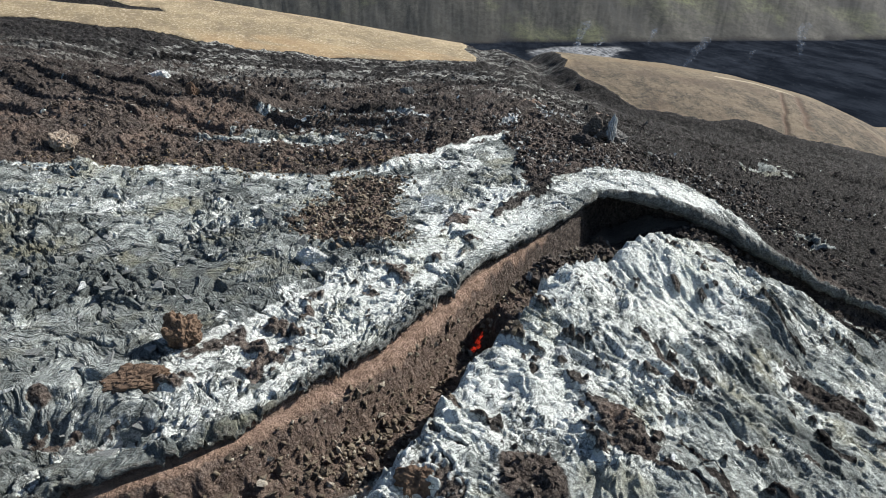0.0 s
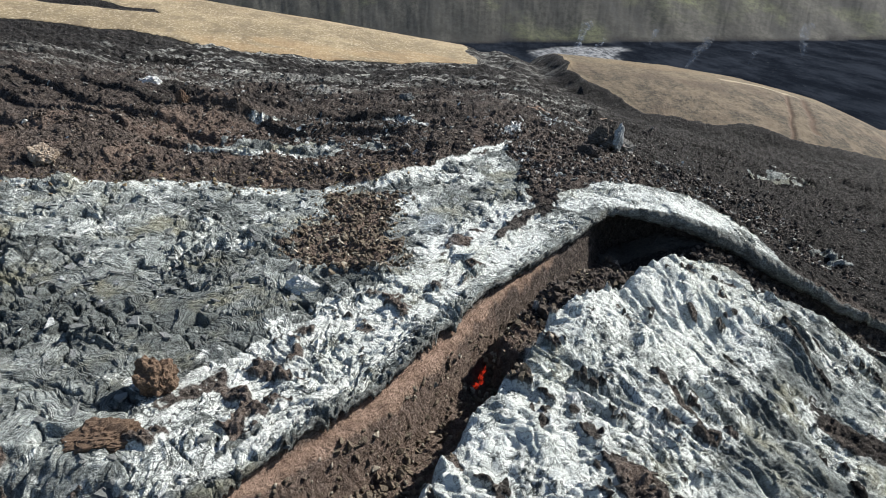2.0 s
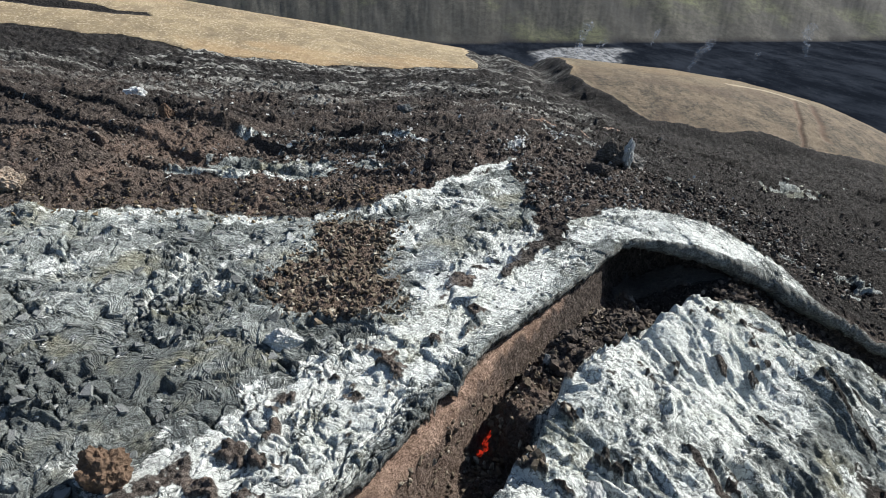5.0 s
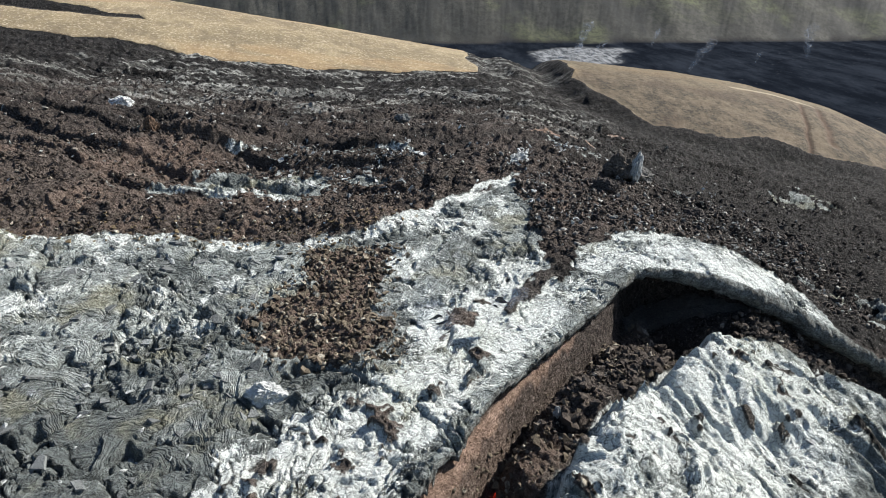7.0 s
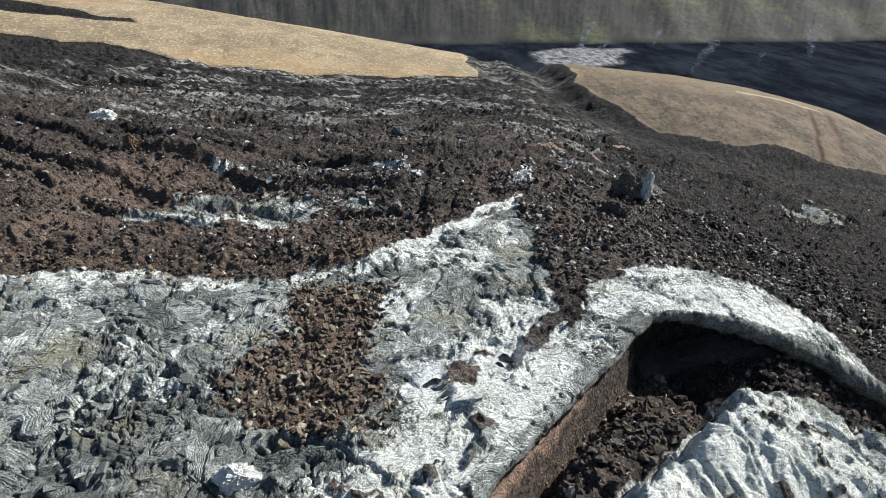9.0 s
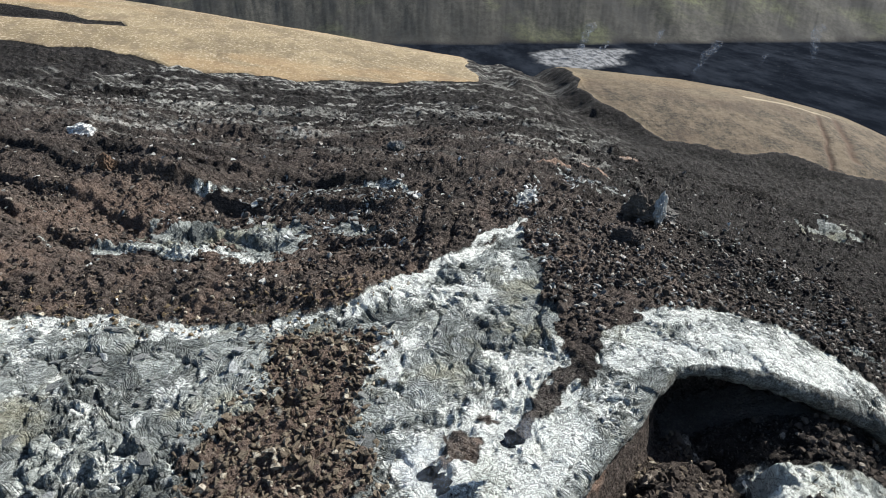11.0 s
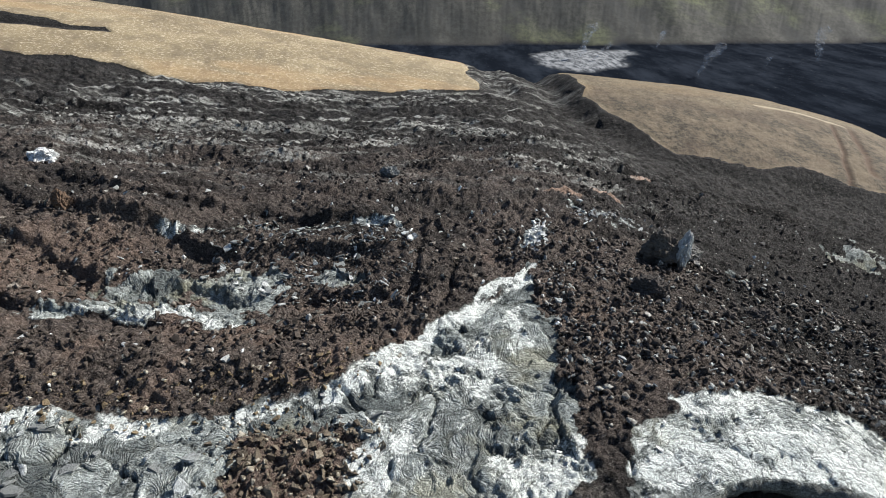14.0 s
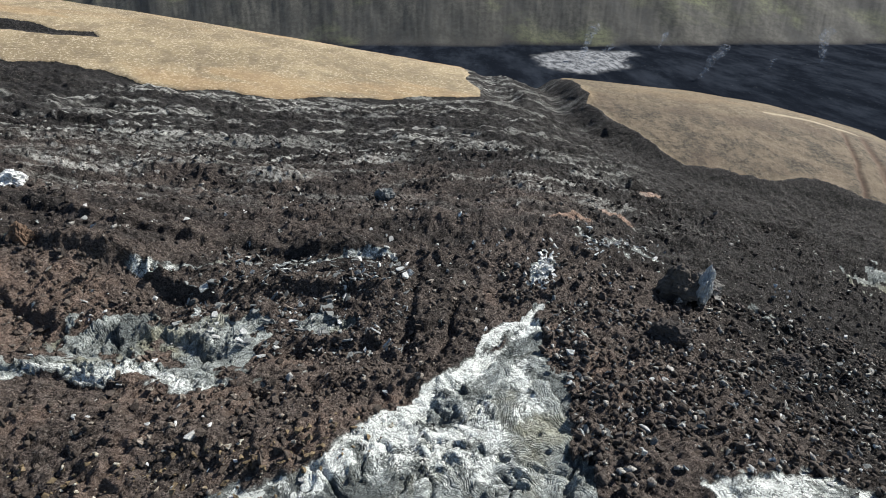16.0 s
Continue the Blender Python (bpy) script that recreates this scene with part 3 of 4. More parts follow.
def ground_material():
    k = Nodes("lava_ground")
    crust, frost, rust = k.attr("crust"), k.attr("frost"), k.attr("rust")
    sand, slope, valley, pale, pond, phase = k.attr("sand"), k.attr("slope"), k.attr("valley"), k.attr("pale"), k.attr("pond"), k.attr("phase")
    big, mid, fine, grit = k.noise(0.25, 4), k.noise(1.6, 6, 0.65), k.noise(8, 6, 0.7), k.noise(30, 4, 0.7)
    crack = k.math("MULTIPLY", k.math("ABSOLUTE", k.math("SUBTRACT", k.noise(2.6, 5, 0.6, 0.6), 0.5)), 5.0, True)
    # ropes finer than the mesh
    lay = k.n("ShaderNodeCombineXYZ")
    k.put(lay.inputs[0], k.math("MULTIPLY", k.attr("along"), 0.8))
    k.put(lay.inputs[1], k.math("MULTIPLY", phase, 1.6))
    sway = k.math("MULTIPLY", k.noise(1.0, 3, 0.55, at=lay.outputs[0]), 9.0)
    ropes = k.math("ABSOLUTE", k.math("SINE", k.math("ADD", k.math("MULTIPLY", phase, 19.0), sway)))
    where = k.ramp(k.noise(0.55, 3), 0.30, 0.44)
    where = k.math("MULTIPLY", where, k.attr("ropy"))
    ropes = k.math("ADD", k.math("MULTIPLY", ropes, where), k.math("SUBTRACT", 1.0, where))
    # clinker
    lump, lump2 = k.voronoi(2.6), k.voronoi(7.0)
    clink = k.mix(k.ramp(mid, 0.3, 0.7), (0.008, 0.0078, 0.0077), (0.027, 0.025, 0.024))
    clink = k.mix(k.math("MULTIPLY", k.ramp(fine, 0.60, 0.72), 0.30), clink, (0.17, 0.165, 0.155))
    brown = k.mix(k.ramp(fine, 0.3, 0.7), (0.036, 0.0295, 0.026), (0.104, 0.086, 0.075))
    clink = k.mix(k.ramp(rust, 0.05, 0.45), clink, brown)
    tint = k.n("ShaderNodeSeparateColor")
    k.put(tint.inputs[0], k.voronoi(4.5, out="Color"))
    tint2 = k.n("ShaderNodeSeparateColor")
    k.put(tint2.inputs[0], k.voronoi(13.0, out="Color"))
    grain = k.math("ADD", k.ramp(tint.outputs[0], 0.0, 1.0, 0.25, 1.05), k.ramp(tint2.outputs[0], 0.0, 1.0, 0.1, 0.95))
    grey = k.n("ShaderNodeCombineColor")
    for j in range(3):
        k.put(grey.inputs[j], grain)
    clink = k.mix(1.0, clink, grey.outputs[0], "MULTIPLY")
    clink = k.mix(k.math("MULTIPLY", k.ramp(tint2.outputs[1], 0.94, 0.96), 0.5), clink, (0.20, 0.185, 0.165))
    orange = k.mix(k.ramp(mid, 0.35, 0.7), (0.20, 0.138, 0.105), (0.37, 0.265, 0.205))
    clink = k.mix(k.ramp(rust, 0.5, 0.95), clink, orange)
    # crust, bare and frosted by sublimates
    bare = k.mix(k.ramp(mid, 0.3, 0.7), (0.185, 0.208, 0.203), (0.40, 0.44, 0.424))
    bare = k.mix(k.math("MULTIPLY", k.ramp(fine, 0.52, 0.72), 0.6), bare, (0.56, 0.575, 0.55))
    bare = k.mix(k.ramp(k.math("ADD", k.attr("tone"), k.math("MULTIPLY", k.math("SUBTRACT", mid, 0.5), 0.5)), 0.62, 0.10, 0.0, 0.75), bare, (0.072, 0.083, 0.083))
    bare = k.mix(k.math("MULTIPLY", k.ramp(big, 0.52, 0.68), 0.5), bare, (0.30, 0.285, 0.185))
    white = k.mix(k.ramp(mid, 0.3, 0.75), (0.50, 0.535, 0.515), (0.745, 0.78, 0.755))
    white = k.mix(k.math("MULTIPLY", k.ramp(big, 0.5, 0.7), 0.35), white, (0.56, 0.60, 0.51))
    fr = k.math("ADD", frost, k.math("MULTIPLY", k.math("SUBTRACT", mid, 0.5), 1.05))
    fr = k.math("ADD", fr, k.math("MULTIPLY", k.math("SUBTRACT", fine, 0.5), 0.8))
    fr = k.math("SUBTRACT", fr, k.math("MULTIPLY", k.ramp(crack, 0.35, 0.0), 0.35))
    cr = k.mix(k.ramp(fr, 0.30, 0.68), bare, white)
    # shade inside the rope grooves and cracks, painted in as near-black
    groove_shade = k.math("MAXIMUM", k.math("MULTIPLY", k.ramp(ropes, 0.45, 0.0), k.math("SUBTRACT", 0.34, k.math("MULTIPLY", frost, 0.28))), k.math("MULTIPLY", k.ramp(crack, 0.16, 0.0), 0.7))
    cr = k.mix(groove_shade, cr, (0.045, 0.046, 0.042))
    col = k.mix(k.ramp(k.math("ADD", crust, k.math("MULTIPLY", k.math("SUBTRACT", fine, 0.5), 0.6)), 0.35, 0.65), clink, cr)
    dust = k.math("MULTIPLY", k.ramp(k.math("ADD", frost, k.math("SUBTRACT", fine, 0.5)), 0.1, 0.45), 0.35)
    col = k.mix(k.math("MULTIPLY", dust, k.math("SUBTRACT", 1.0, crust, True)), col, (0.26, 0.25, 0.23))
    # pale streaks on the far lava
    col = k.mix(k.math("MULTIPLY", pale, k.ramp(k.noise(2.4, 6, 0.7), 0.40, 0.52)), col, (0.38, 0.385, 0.36))
    # sand and gravel of the hills
    tn = k.mix(k.ramp(k.noise(0.06, 6, 0.65), 0.35, 0.65), (0.20, 0.160, 0.098), (0.30, 0.243, 0.150))
    tn = k.mix(k.math("MULTIPLY", k.ramp(k.noise(1.9, 7, 0.8), 0.52, 0.60), 0.75), tn, (0.62, 0.53, 0.40))
    tn = k.mix(k.math("MULTIPLY", k.ramp(k.noise(0.30, 7, 0.7, at=k.scaled(1, 0.7, 1)), 0.48, 0.60), 0.6), tn, (0.165, 0.13, 0.088))
    tn = k.mix(k.math("MULTIPLY", k.ramp(k.noise(0.035, 5, 0.6, at=k.scaled(0.5, 1.6, 1)), 0.52, 0.62), 0.35), tn, (0.40, 0.26, 0.13))
    # grey-brown gravel, darkened further in place of shade on the right hill's slope
    gr = k.mix(k.ramp(k.noise(1.1, 8, 0.8), 0.40, 0.62), (0.040, 0.034, 0.026), (0.112, 0.092, 0.066))
    tn = k.mix(k.math("MULTIPLY", k.math("ADD", k.attr("gravel_shade"), 0.12), 0.95, True), tn, gr)
    gr2 = k.ramp(k.noise(0.22, 8, 0.78, at=k.scaled(1, 0.6, 1)), 0.44, 0.60)
    tn = k.mix(k.math("MULTIPLY", k.math("MULTIPLY", gr2, k.attr("gravel_shade")), 0.5), tn, (0.21, 0.163, 0.110))
    tn = k.mix(k.math("MULTIPLY", k.ramp(k.noise(0.09, 5, 0.6), 0.5, 0.64), k.math("MULTIPLY", k.attr("gravel_shade"), 0.5)), tn, (0.085, 0.062, 0.046))
    tn = k.mix(k.math("MULTIPLY", rust, 0.75), tn, (0.095, 0.060, 0.042))
    tn = k.mix(k.math("MULTIPLY", pale, 0.6), tn, (0.58, 0.5, 0.36))
    speck = k.math("ADD", k.ramp(grit, 0.36, 0.64, 0.30, 1.1), k.ramp(k.noise(75, 2, 0.6), 0.35, 0.65, 0.0, 0.55))
    shade = k.n("ShaderNodeCombineColor")
    for j in range(3):
        k.put(shade.inputs[j], speck)
    col = k.mix(k.ramp(frost, 0.5, 1.0, 1.0, 0.45), col, k.mix(1.0, col, shade.outputs[0], "MULTIPLY"))
    sharp = k.ramp(k.math("ADD", sand, k.math("MULTIPLY", k.math("SUBTRACT", k.noise(1.3, 6, 0.7), 0.5), 0.9)), 0.44, 0.56)
    col = k.mix(sharp, col, tn)
    # floor of the valley, with the blue of the haze put into its colour
    flat = k.scaled(1.0, 0.3, 1.0)
    vl = k.mix(k.ramp(k.noise(0.05, 8, 0.75, at=flat), 0.40, 0.66), (0.007, 0.009, 0.013), (0.022, 0.027, 0.036))
    vl = k.mix(k.math("MULTIPLY", k.ramp(k.noise(0.55, 4, 0.7, at=flat), 0.62, 0.72), 0.5), vl, (0.07, 0.075, 0.085))
    vl = k.mix(pond, vl, k.mix(k.ramp(k.noise(0.35, 6, 0.75, at=flat), 0.38, 0.62), (0.06, 0.065, 0.072), (0.25, 0.26, 0.27)))
    col = k.mix(valley, col, vl)
    # mountain
    lean = k.n("ShaderNodeVectorMath", operation="DOT_PRODUCT")
    k.put(lean.inputs[0], k.coord)
    lean.inputs[1].default_value = (1.0, 0.0, 0.75)
    down = k.n("ShaderNodeVectorMath", operation="DOT_PRODUCT")
    k.put(down.inputs[0], k.coord)
    down.inputs[1].default_value = (0.0, 0.0, 0.12)
    flow = k.n("ShaderNodeCombineXYZ")
    k.put(flow.inputs[0], lean.outputs["Value"])
    k.put(flow.inputs[1], down.outputs["Value"])
    mt = k.mix(k.ramp(k.noise(0.02, 7, 0.65, at=k.scaled(1.6, 0.5, 0.5)), 0.35, 0.65), (0.049, 0.051, 0.050), (0.094, 0.092, 0.080))
    mt = k.mix(k.math("MULTIPLY", k.ramp(k.noise(0.012, 5), 0.48, 0.62), 0.5), mt, (0.17, 0.19, 0.085))
    mt = k.mix(k.math("MULTIPLY", k.ramp(k.noise(0.10, 8, 0.75, at=flow.outputs[0]), 0.47, 0.60), 0.45), mt, (0.060, 0.058, 0.052))
    mt = k.mix(k.math("MULTIPLY", k.ramp(k.noise(0.22, 10, 0.85), 0.45, 0.56), 0.65), mt, (0.040, 0.041, 0.036))
    col = k.mix(slope, col, mt)
    rock = k.math("SUBTRACT", 1.0, k.math("MAXIMUM", k.math("MAXIMUM", sand, slope), valley), True)
    hc = k.math("ADD", k.math("MULTIPLY", ropes, 0.055), k.math("ADD", k.math("MULTIPLY", crack, 0.075), k.math("MULTIPLY", fine, k.ramp(frost, 0.4, 0.9, 0.13, 0.09))))
    hk = k.math("SUBTRACT", k.math("ADD", k.math("MULTIPLY", fine, 0.20), k.math("MULTIPLY", grit, 0.06)), k.math("ADD", k.math("MULTIPLY", lump, 0.16), k.math("ADD", k.math("MULTIPLY", lump2, 0.10), k.math("MULTIPLY", k.voronoi(16.0), 0.06))))
    hgt = k.math("ADD", k.math("MULTIPLY", hc, crust), k.math("MULTIPLY", hk, k.math("SUBTRACT", 1.0, crust, True)))
    hgt = k.math("ADD", hgt, k.math("MULTIPLY", grit, 0.06))
    hgt = k.math("ADD", k.math("MULTIPLY", hgt, rock), k.math("MULTIPLY", k.noise(1.6, 6, 0.75), k.math("ADD", k.math("MULTIPLY", sand, 0.20), k.math("MULTIPLY", slope, 0.10))))
    nrm = k.bump(hgt, 1.0, 1.0)
    return k.done(col, k.ramp(fine, 0.2, 0.8, 0.8, 0.97), nrm, k.math("MULTIPLY", k.math("SUBTRACT", 1.0, valley, True), 0.12))


GROUND = ground_material()


# ---- meshes ----
def grid_mesh(name, x, y, z, at, mat, close=False):
    """A sheet from rows and columns of places, with its surface kinds."""
    rows, cols = x.shape
    me = bpy.data.meshes.new(name)
    idx = np.arange(rows * cols).reshape(rows, cols)
    quads = np.stack([idx[:-1, :-1], idx[:-1, 1:], idx[1:, 1:], idx[1:, :-1]], -1).reshape(-1, 4).astype(np.int32)
    me.vertices.add(rows * cols)
    me.vertices.foreach_set("co", np.stack([x, y, z], -1).astype(np.float32).ravel())
    me.loops.add(quads.size)
    me.loops.foreach_set("vertex_index", quads.ravel())
    me.polygons.add(len(quads))
    me.polygons.foreach_set("loop_start", np.arange(0, quads.size, 4, dtype=np.int32))
    for key, value in at.items():
        me.attributes.new(key, "FLOAT", "POINT").data.foreach_set("value", value.astype(np.float32).ravel())
    me.update(calc_edges=True)
    me.polygons.foreach_set("use_smooth", np.ones(len(quads), bool))
    me.materials.append(mat)
    return new(name, me)


def ground_sheet():
    APEX = -12.0
    near = np.exp(np.linspace(math.log(20), math.log(76), 760))
    mid = np.exp(np.linspace(math.log(76), math.log(215), 300))[1:]
    far = np.exp(np.linspace(math.log(215), math.log(1300), 115))[1:]
    back_ = np.r_[np.linspace(-160, 0, 22), np.linspace(1, 19.9, 110)]
    reach = np.r_[back_, near, mid, far]
    core = np.linspace(-0.8, 0.8, 980)
    side = 0.8 + 2.6 * np.linspace(0, 1, 36)[1:] ** 1.7
    fan = np.r_[-side[::-1], core, side]
    y = np.repeat((reach + APEX)[:, None], len(fan), 1)
    x = fan[None, :] * np.maximum(reach, 20)[:, None]
    x = x + 0.012 * np.sin(y * 37) * (np.abs(fan) < 0.8)
    z, at = surface(x.ravel(), y.ravel())
    ob = grid_mesh("ground", x, y, z.reshape(x.shape), at, GROUND)
    return tagged(ob, "lava field of grey crust and brown rubble between sandy hills", "ground", kind="structure")


def tube_roof():
    """The overhanging crust along the rim and the roof of the tube."""
    s = np.arange(3, RIM_S[-1] - 3, 0.07)
    px, py = np.interp(s, RIM_S, RIM[:, 0]), np.interp(s, RIM_S, RIM[:, 1])
    ker = np.ones(21) / 21
    tx, ty = np.gradient(px), np.gradient(py)
    tx, ty = np.convolve(np.pad(tx, 10, "edge"), ker, "valid"), np.convolve(np.pad(ty, 10, "edge"), ker, "valid")
    ln = np.hypot(tx, ty)
    nx, ny = ty / ln, -tx / ln
    under = np.interp(s, S_KEYS, UNDER)
    thick = np.interp(s, S_KEYS, THICK)
    over = 0.25 * fbm(s * 0.4, s * 0, 201, 3) + 0.05 * fbm(s * 2.3, s * 0, 203, 3)
    bulge = np.interp(s, S_KEYS[[0, 13, 15, 18, 20]], (0.25, 0.25, 0.5, 0.5, 0.25))
    cols = []
    L = under + 1.5
    m = 46
    for k in range(m):  # top, from behind to the edge
        u = k / (m - 1)
        cols.append((-L + (L + over) * u, 0.0, step(0, 0.16, np.full(s.shape, u))))
    for a in (25, 60, 100, 140):  # rounded edge
        cols.append((over + bulge * thick * math.sin(radians(a)), -thick * (1 - math.cos(radians(a))) / 2, np.ones(s.shape)))
    for u in np.linspace(0, 1, 12):
        cols.append((over - (L + over) * u, -thick * (1 + 0.4 * u), np.ones(s.shape)))
    d = np.stack([c[0] for c in cols], 1)
    x, y = px[:, None] + nx[:, None] * d, py[:, None] + ny[:, None] * d
    z, at = surface(x.ravel(), y.ravel(), trench=False)
    z = z.reshape(x.shape)
    at = {k: v.reshape(x.shape).copy() for k, v in at.items()}
    lift = np.stack([np.where(c[2] < 1, -0.25 + 0.29 * c[2], 0.04) + c[1] for c in cols], 1)
    deep = np.arange(len(cols))[None, :] * 0.35
    rough = 0.12 * fbm((x * 1.1 + deep).ravel(), (y * 1.1 - 0.7 * deep).ravel(), 205, 4).reshape(x.shape)
    below = np.arange(len(cols)) >= m
    z = z + lift + np.where(below[None, :], rough, 0)
    at["frost"] = np.where(below[None, :], 0.0, at["frost"] * np.clip(1.0 - np.exp((d - over[:, None]) / 0.15) * 0.4, 0, 1))
    at["crust"] = np.where(below[None, :], 0.52, np.maximum(at["crust"], 0.9 * (s[:, None] < S_KEYS[17])))
    at["phase"], at["along"] = (np.where(below[None, :], 0.0, at[key]) for key in ("phase", "along"))
    at["tone"] = np.where(below[None, :], 0.4, at["tone"])
    at["rust"] = np.where(below[None, :], 0.35, at["rust"])
    ob = grid_mesh("lava_tube_roof", x, y, z, at, GROUND)
    return tagged(ob, "overhanging crust of pale lava roofing a collapsed lava tube", "rock ledge", kind="structure")


ground_sheet()
tube_roof()


# ---- stones ----
def stone_material(name, dark, light, pale, share):
    k = Nodes(name)
    ob, geo = k.n("ShaderNodeObjectInfo").outputs["Random"], k.n("ShaderNodeNewGeometry").outputs["Random Per Island"]
    r = k.math("FRACT", k.math("ADD", ob, geo))
    fine = k.noise(7, 6, 0.7)
    col = k.mix(k.math("MULTIPLY", k.math("ADD", r, fine), 0.5), dark, light)
    r2 = k.math("FRACT", k.math("MULTIPLY", r, 7.31))
    col = k.mix(k.math("MULTIPLY", k.ramp(r2, 1 - share, 1 - share + 0.02), k.ramp(fine, 0.35, 0.6)), col, pale)
    nrm = k.bump(k.math("ADD", fine, k.math("MULTIPLY", k.noise(28, 3, 0.7), 0.4)), 0.9, 0.10)
    return k.done(col, 0.92, nrm, 0.15)


BROWN_STONE = stone_material("brown_clinker", (0.026, 0.0212, 0.0185), (0.130, 0.109, 0.092), (0.30, 0.27, 0.23), 0.09)
DARK_STONE = stone_material("dark_clinker", (0.016, 0.015, 0.0145), (0.090, 0.079, 0.072), (0.38, 0.375, 0.35), 0.12)
PALE_STONE = stone_material("frosted_stone", (0.20, 0.205, 0.20), (0.62, 0.64, 0.63), (0.80, 0.82, 0.82), 0.35)
PLATE = stone_material("crust_plate", (0.09, 0.096, 0.095), (0.26, 0.275, 0.27), (0.50, 0.53, 0.53), 0.15)
MIXED_STONE = stone_material("mixed_clinker", (0.020, 0.017, 0.0155), (0.130, 0.111, 0.097), (0.42, 0.415, 0.385), 0.16)
TAWNY = stone_material("tawny_rock", (0.07, 0.048, 0.035), (0.24, 0.165, 0.115), (0.36, 0.31, 0.25), 0.3)

RNG = np.random.default_rng(5)


def hull_mesh(name, points, mat):
    bm = bmesh.new()
    for p in points:
        bm.verts.new(p)
    bmesh.ops.convex_hull(bm, input=bm.verts)
    for v in [v for v in bm.verts if not v.link_faces]:
        bm.verts.remove(v)
    bmesh.ops.triangulate(bm, faces=bm.faces)
    bmesh.ops.recalc_face_normals(bm, faces=bm.faces)
    me = bpy.data.meshes.new(name)
    bm.to_mesh(me)
    bm.free()
    me.materials.append(mat)
    return me


def stone_forms(count, flat, mat, name):
    """Angular lumps about one metre across."""
    out = []
    for _ in range(count):
        p = RNG.normal(size=(9, 3))
        p /= np.linalg.norm(p, axis=1)[:, None]
        p *= RNG.uniform(0.36, 0.64, (9, 1)) * (1, RNG.uniform(0.6, 0.95), RNG.uniform(0.5, 0.85) * flat)
        out.append(hull_mesh(name, p, mat))
    return out


def plate_forms(count, mat, name):
    """Broken plates of crust."""
    out = []
    for _ in range(count):
        n = int(RNG.integers(5, 8))
        a = np.sort(RNG.uniform(0, 2 * math.pi, n))
        r = RNG.uniform(0.35, 0.6, n)
        xy = np.stack([np.cos(a) * r, np.sin(a) * r * RNG.uniform(0.5, 0.9)], 1)
        bend = RNG.uniform(-0.12, 0.12)
        low = np.c_[xy, -0.05 + bend * xy[:, 0] ** 2]
        high = np.c_[xy * 0.92, 0.05 + bend * xy[:, 0] ** 2 + RNG.uniform(-0.01, 0.02, n)]
        out.append(hull_mesh(name, np.vstack([low, high]), mat))
    return out


def merged(name, forms, mats, mat):
    """Many lumps joined into one mesh."""
    co, tri, base = [], [], 0
    data = []
    for me in forms:
        v = np.empty(len(me.vertices) * 3)
        me.vertices.foreach_get("co", v)
        t = np.empty(len(me.polygons) * 3, np.int32)
        me.polygons.foreach_get("vertices", t)
        data.append((v.reshape(-1, 3), t.reshape(-1, 3)))
    for k, m in enumerate(mats):
        v, t = data[k % len(data)]
        m = np.array(m)
        co.append(v @ m[:3, :3].T + m[:3, 3])
        tri.append(t + base)
        base += len(v)
    co, tri = np.vstack(co).astype(np.float32), np.vstack(tri).astype(np.int32)
    me = bpy.data.meshes.new(name)
    me.vertices.add(len(co))
    me.vertices.foreach_set("co", co.ravel())
    me.loops.add(tri.size)
    me.loops.foreach_set("vertex_index", tri.ravel())
    me.polygons.add(len(tri))
    me.polygons.foreach_set("loop_start", np.arange(0, tri.size, 3, dtype=np.int32))
    me.update(calc_edges=True)
    me.materials.append(mat)
    return new(name, me)


def rubble(name, label, category, x, y, sizes, mat, forms, piece, keep, sink=0.22, tilt=0.5, parts=300):
    """A field of loose pieces on the ground: the largest as pieces of their own, the rest joined."""
    z, at = surface(x, y)
    ok = keep(at, x, y)
    x, y, z = x[ok], y[ok], z[ok]
    size = sizes(len(x))
    order = np.argsort(-size)
    x, y, z, size = x[order], y[order], z[order], size[order]
    heap = new(name)
    heap.location = (float(x.mean()), float(y.mean()), float(z.mean()) - 0.3)
    tagged(heap, label, category)
    inv = Matrix.Translation(-heap.location)
    mats = []
    for k in range(len(x)):
        turn = Euler((RNG.normal(0, tilt), RNG.normal(0, tilt), RNG.uniform(0, 6.28)))
        mats.append(inv @ Matrix.LocRotScale((x[k], y[k], z[k] + sink * size[k]), turn, Vector((1, 1, 1)) * float(size[k])))
    for k, m in enumerate(mats[:parts]):
        o = new(piece, forms[k % len(forms)])
        o.parent = heap
        o.matrix_local = m
    if len(mats) > parts:
        rest = merged("small_" + piece, forms, mats[parts:], mat)
        rest.parent = heap
        tagged(rest, kind="stuff")
    return heap


def power(low, high, p=2.2):
    return lambda n: low + (high - low) * RNG.random(n) ** p


def box(n, x0, x1, y0, y1):
    return RNG.uniform(x0, x1, n), RNG.uniform(y0, y1, n)


def along_rim(n, k0, k1, d0, d1):
    s = RNG.uniform(S_KEYS[k0], S_KEYS[k1], n)
    px, py = np.interp(s, RIM_S, RIM[:, 0]), np.interp(s, RIM_S, RIM[:, 1])
    qx, qy = np.interp(s + 0.3, RIM_S, RIM[:, 0]) - px, np.interp(s + 0.3, RIM_S, RIM[:, 1]) - py
    ln = np.hypot(qx, qy) + 1e-9
    d = RNG.uniform(d0, d1, n)
    return px + qy / ln * d, py - qx / ln * d


def loose(at, x, y):
    return (fbm(x * 0.35, y * 0.35, 301, 3) + RNG.normal(0, 0.35, x.shape) > -0.15) & (at["crust"] < 0.35) & (at["sand"] < 0.2) & (at["rust"] < 0.85)


def shelf(at, x, y):
    return (at["sand"] < 0.2) & (fbm(x * 0.5, y * 0.5, 305, 3) + RNG.normal(0, 0.3, x.shape) > -0.2)


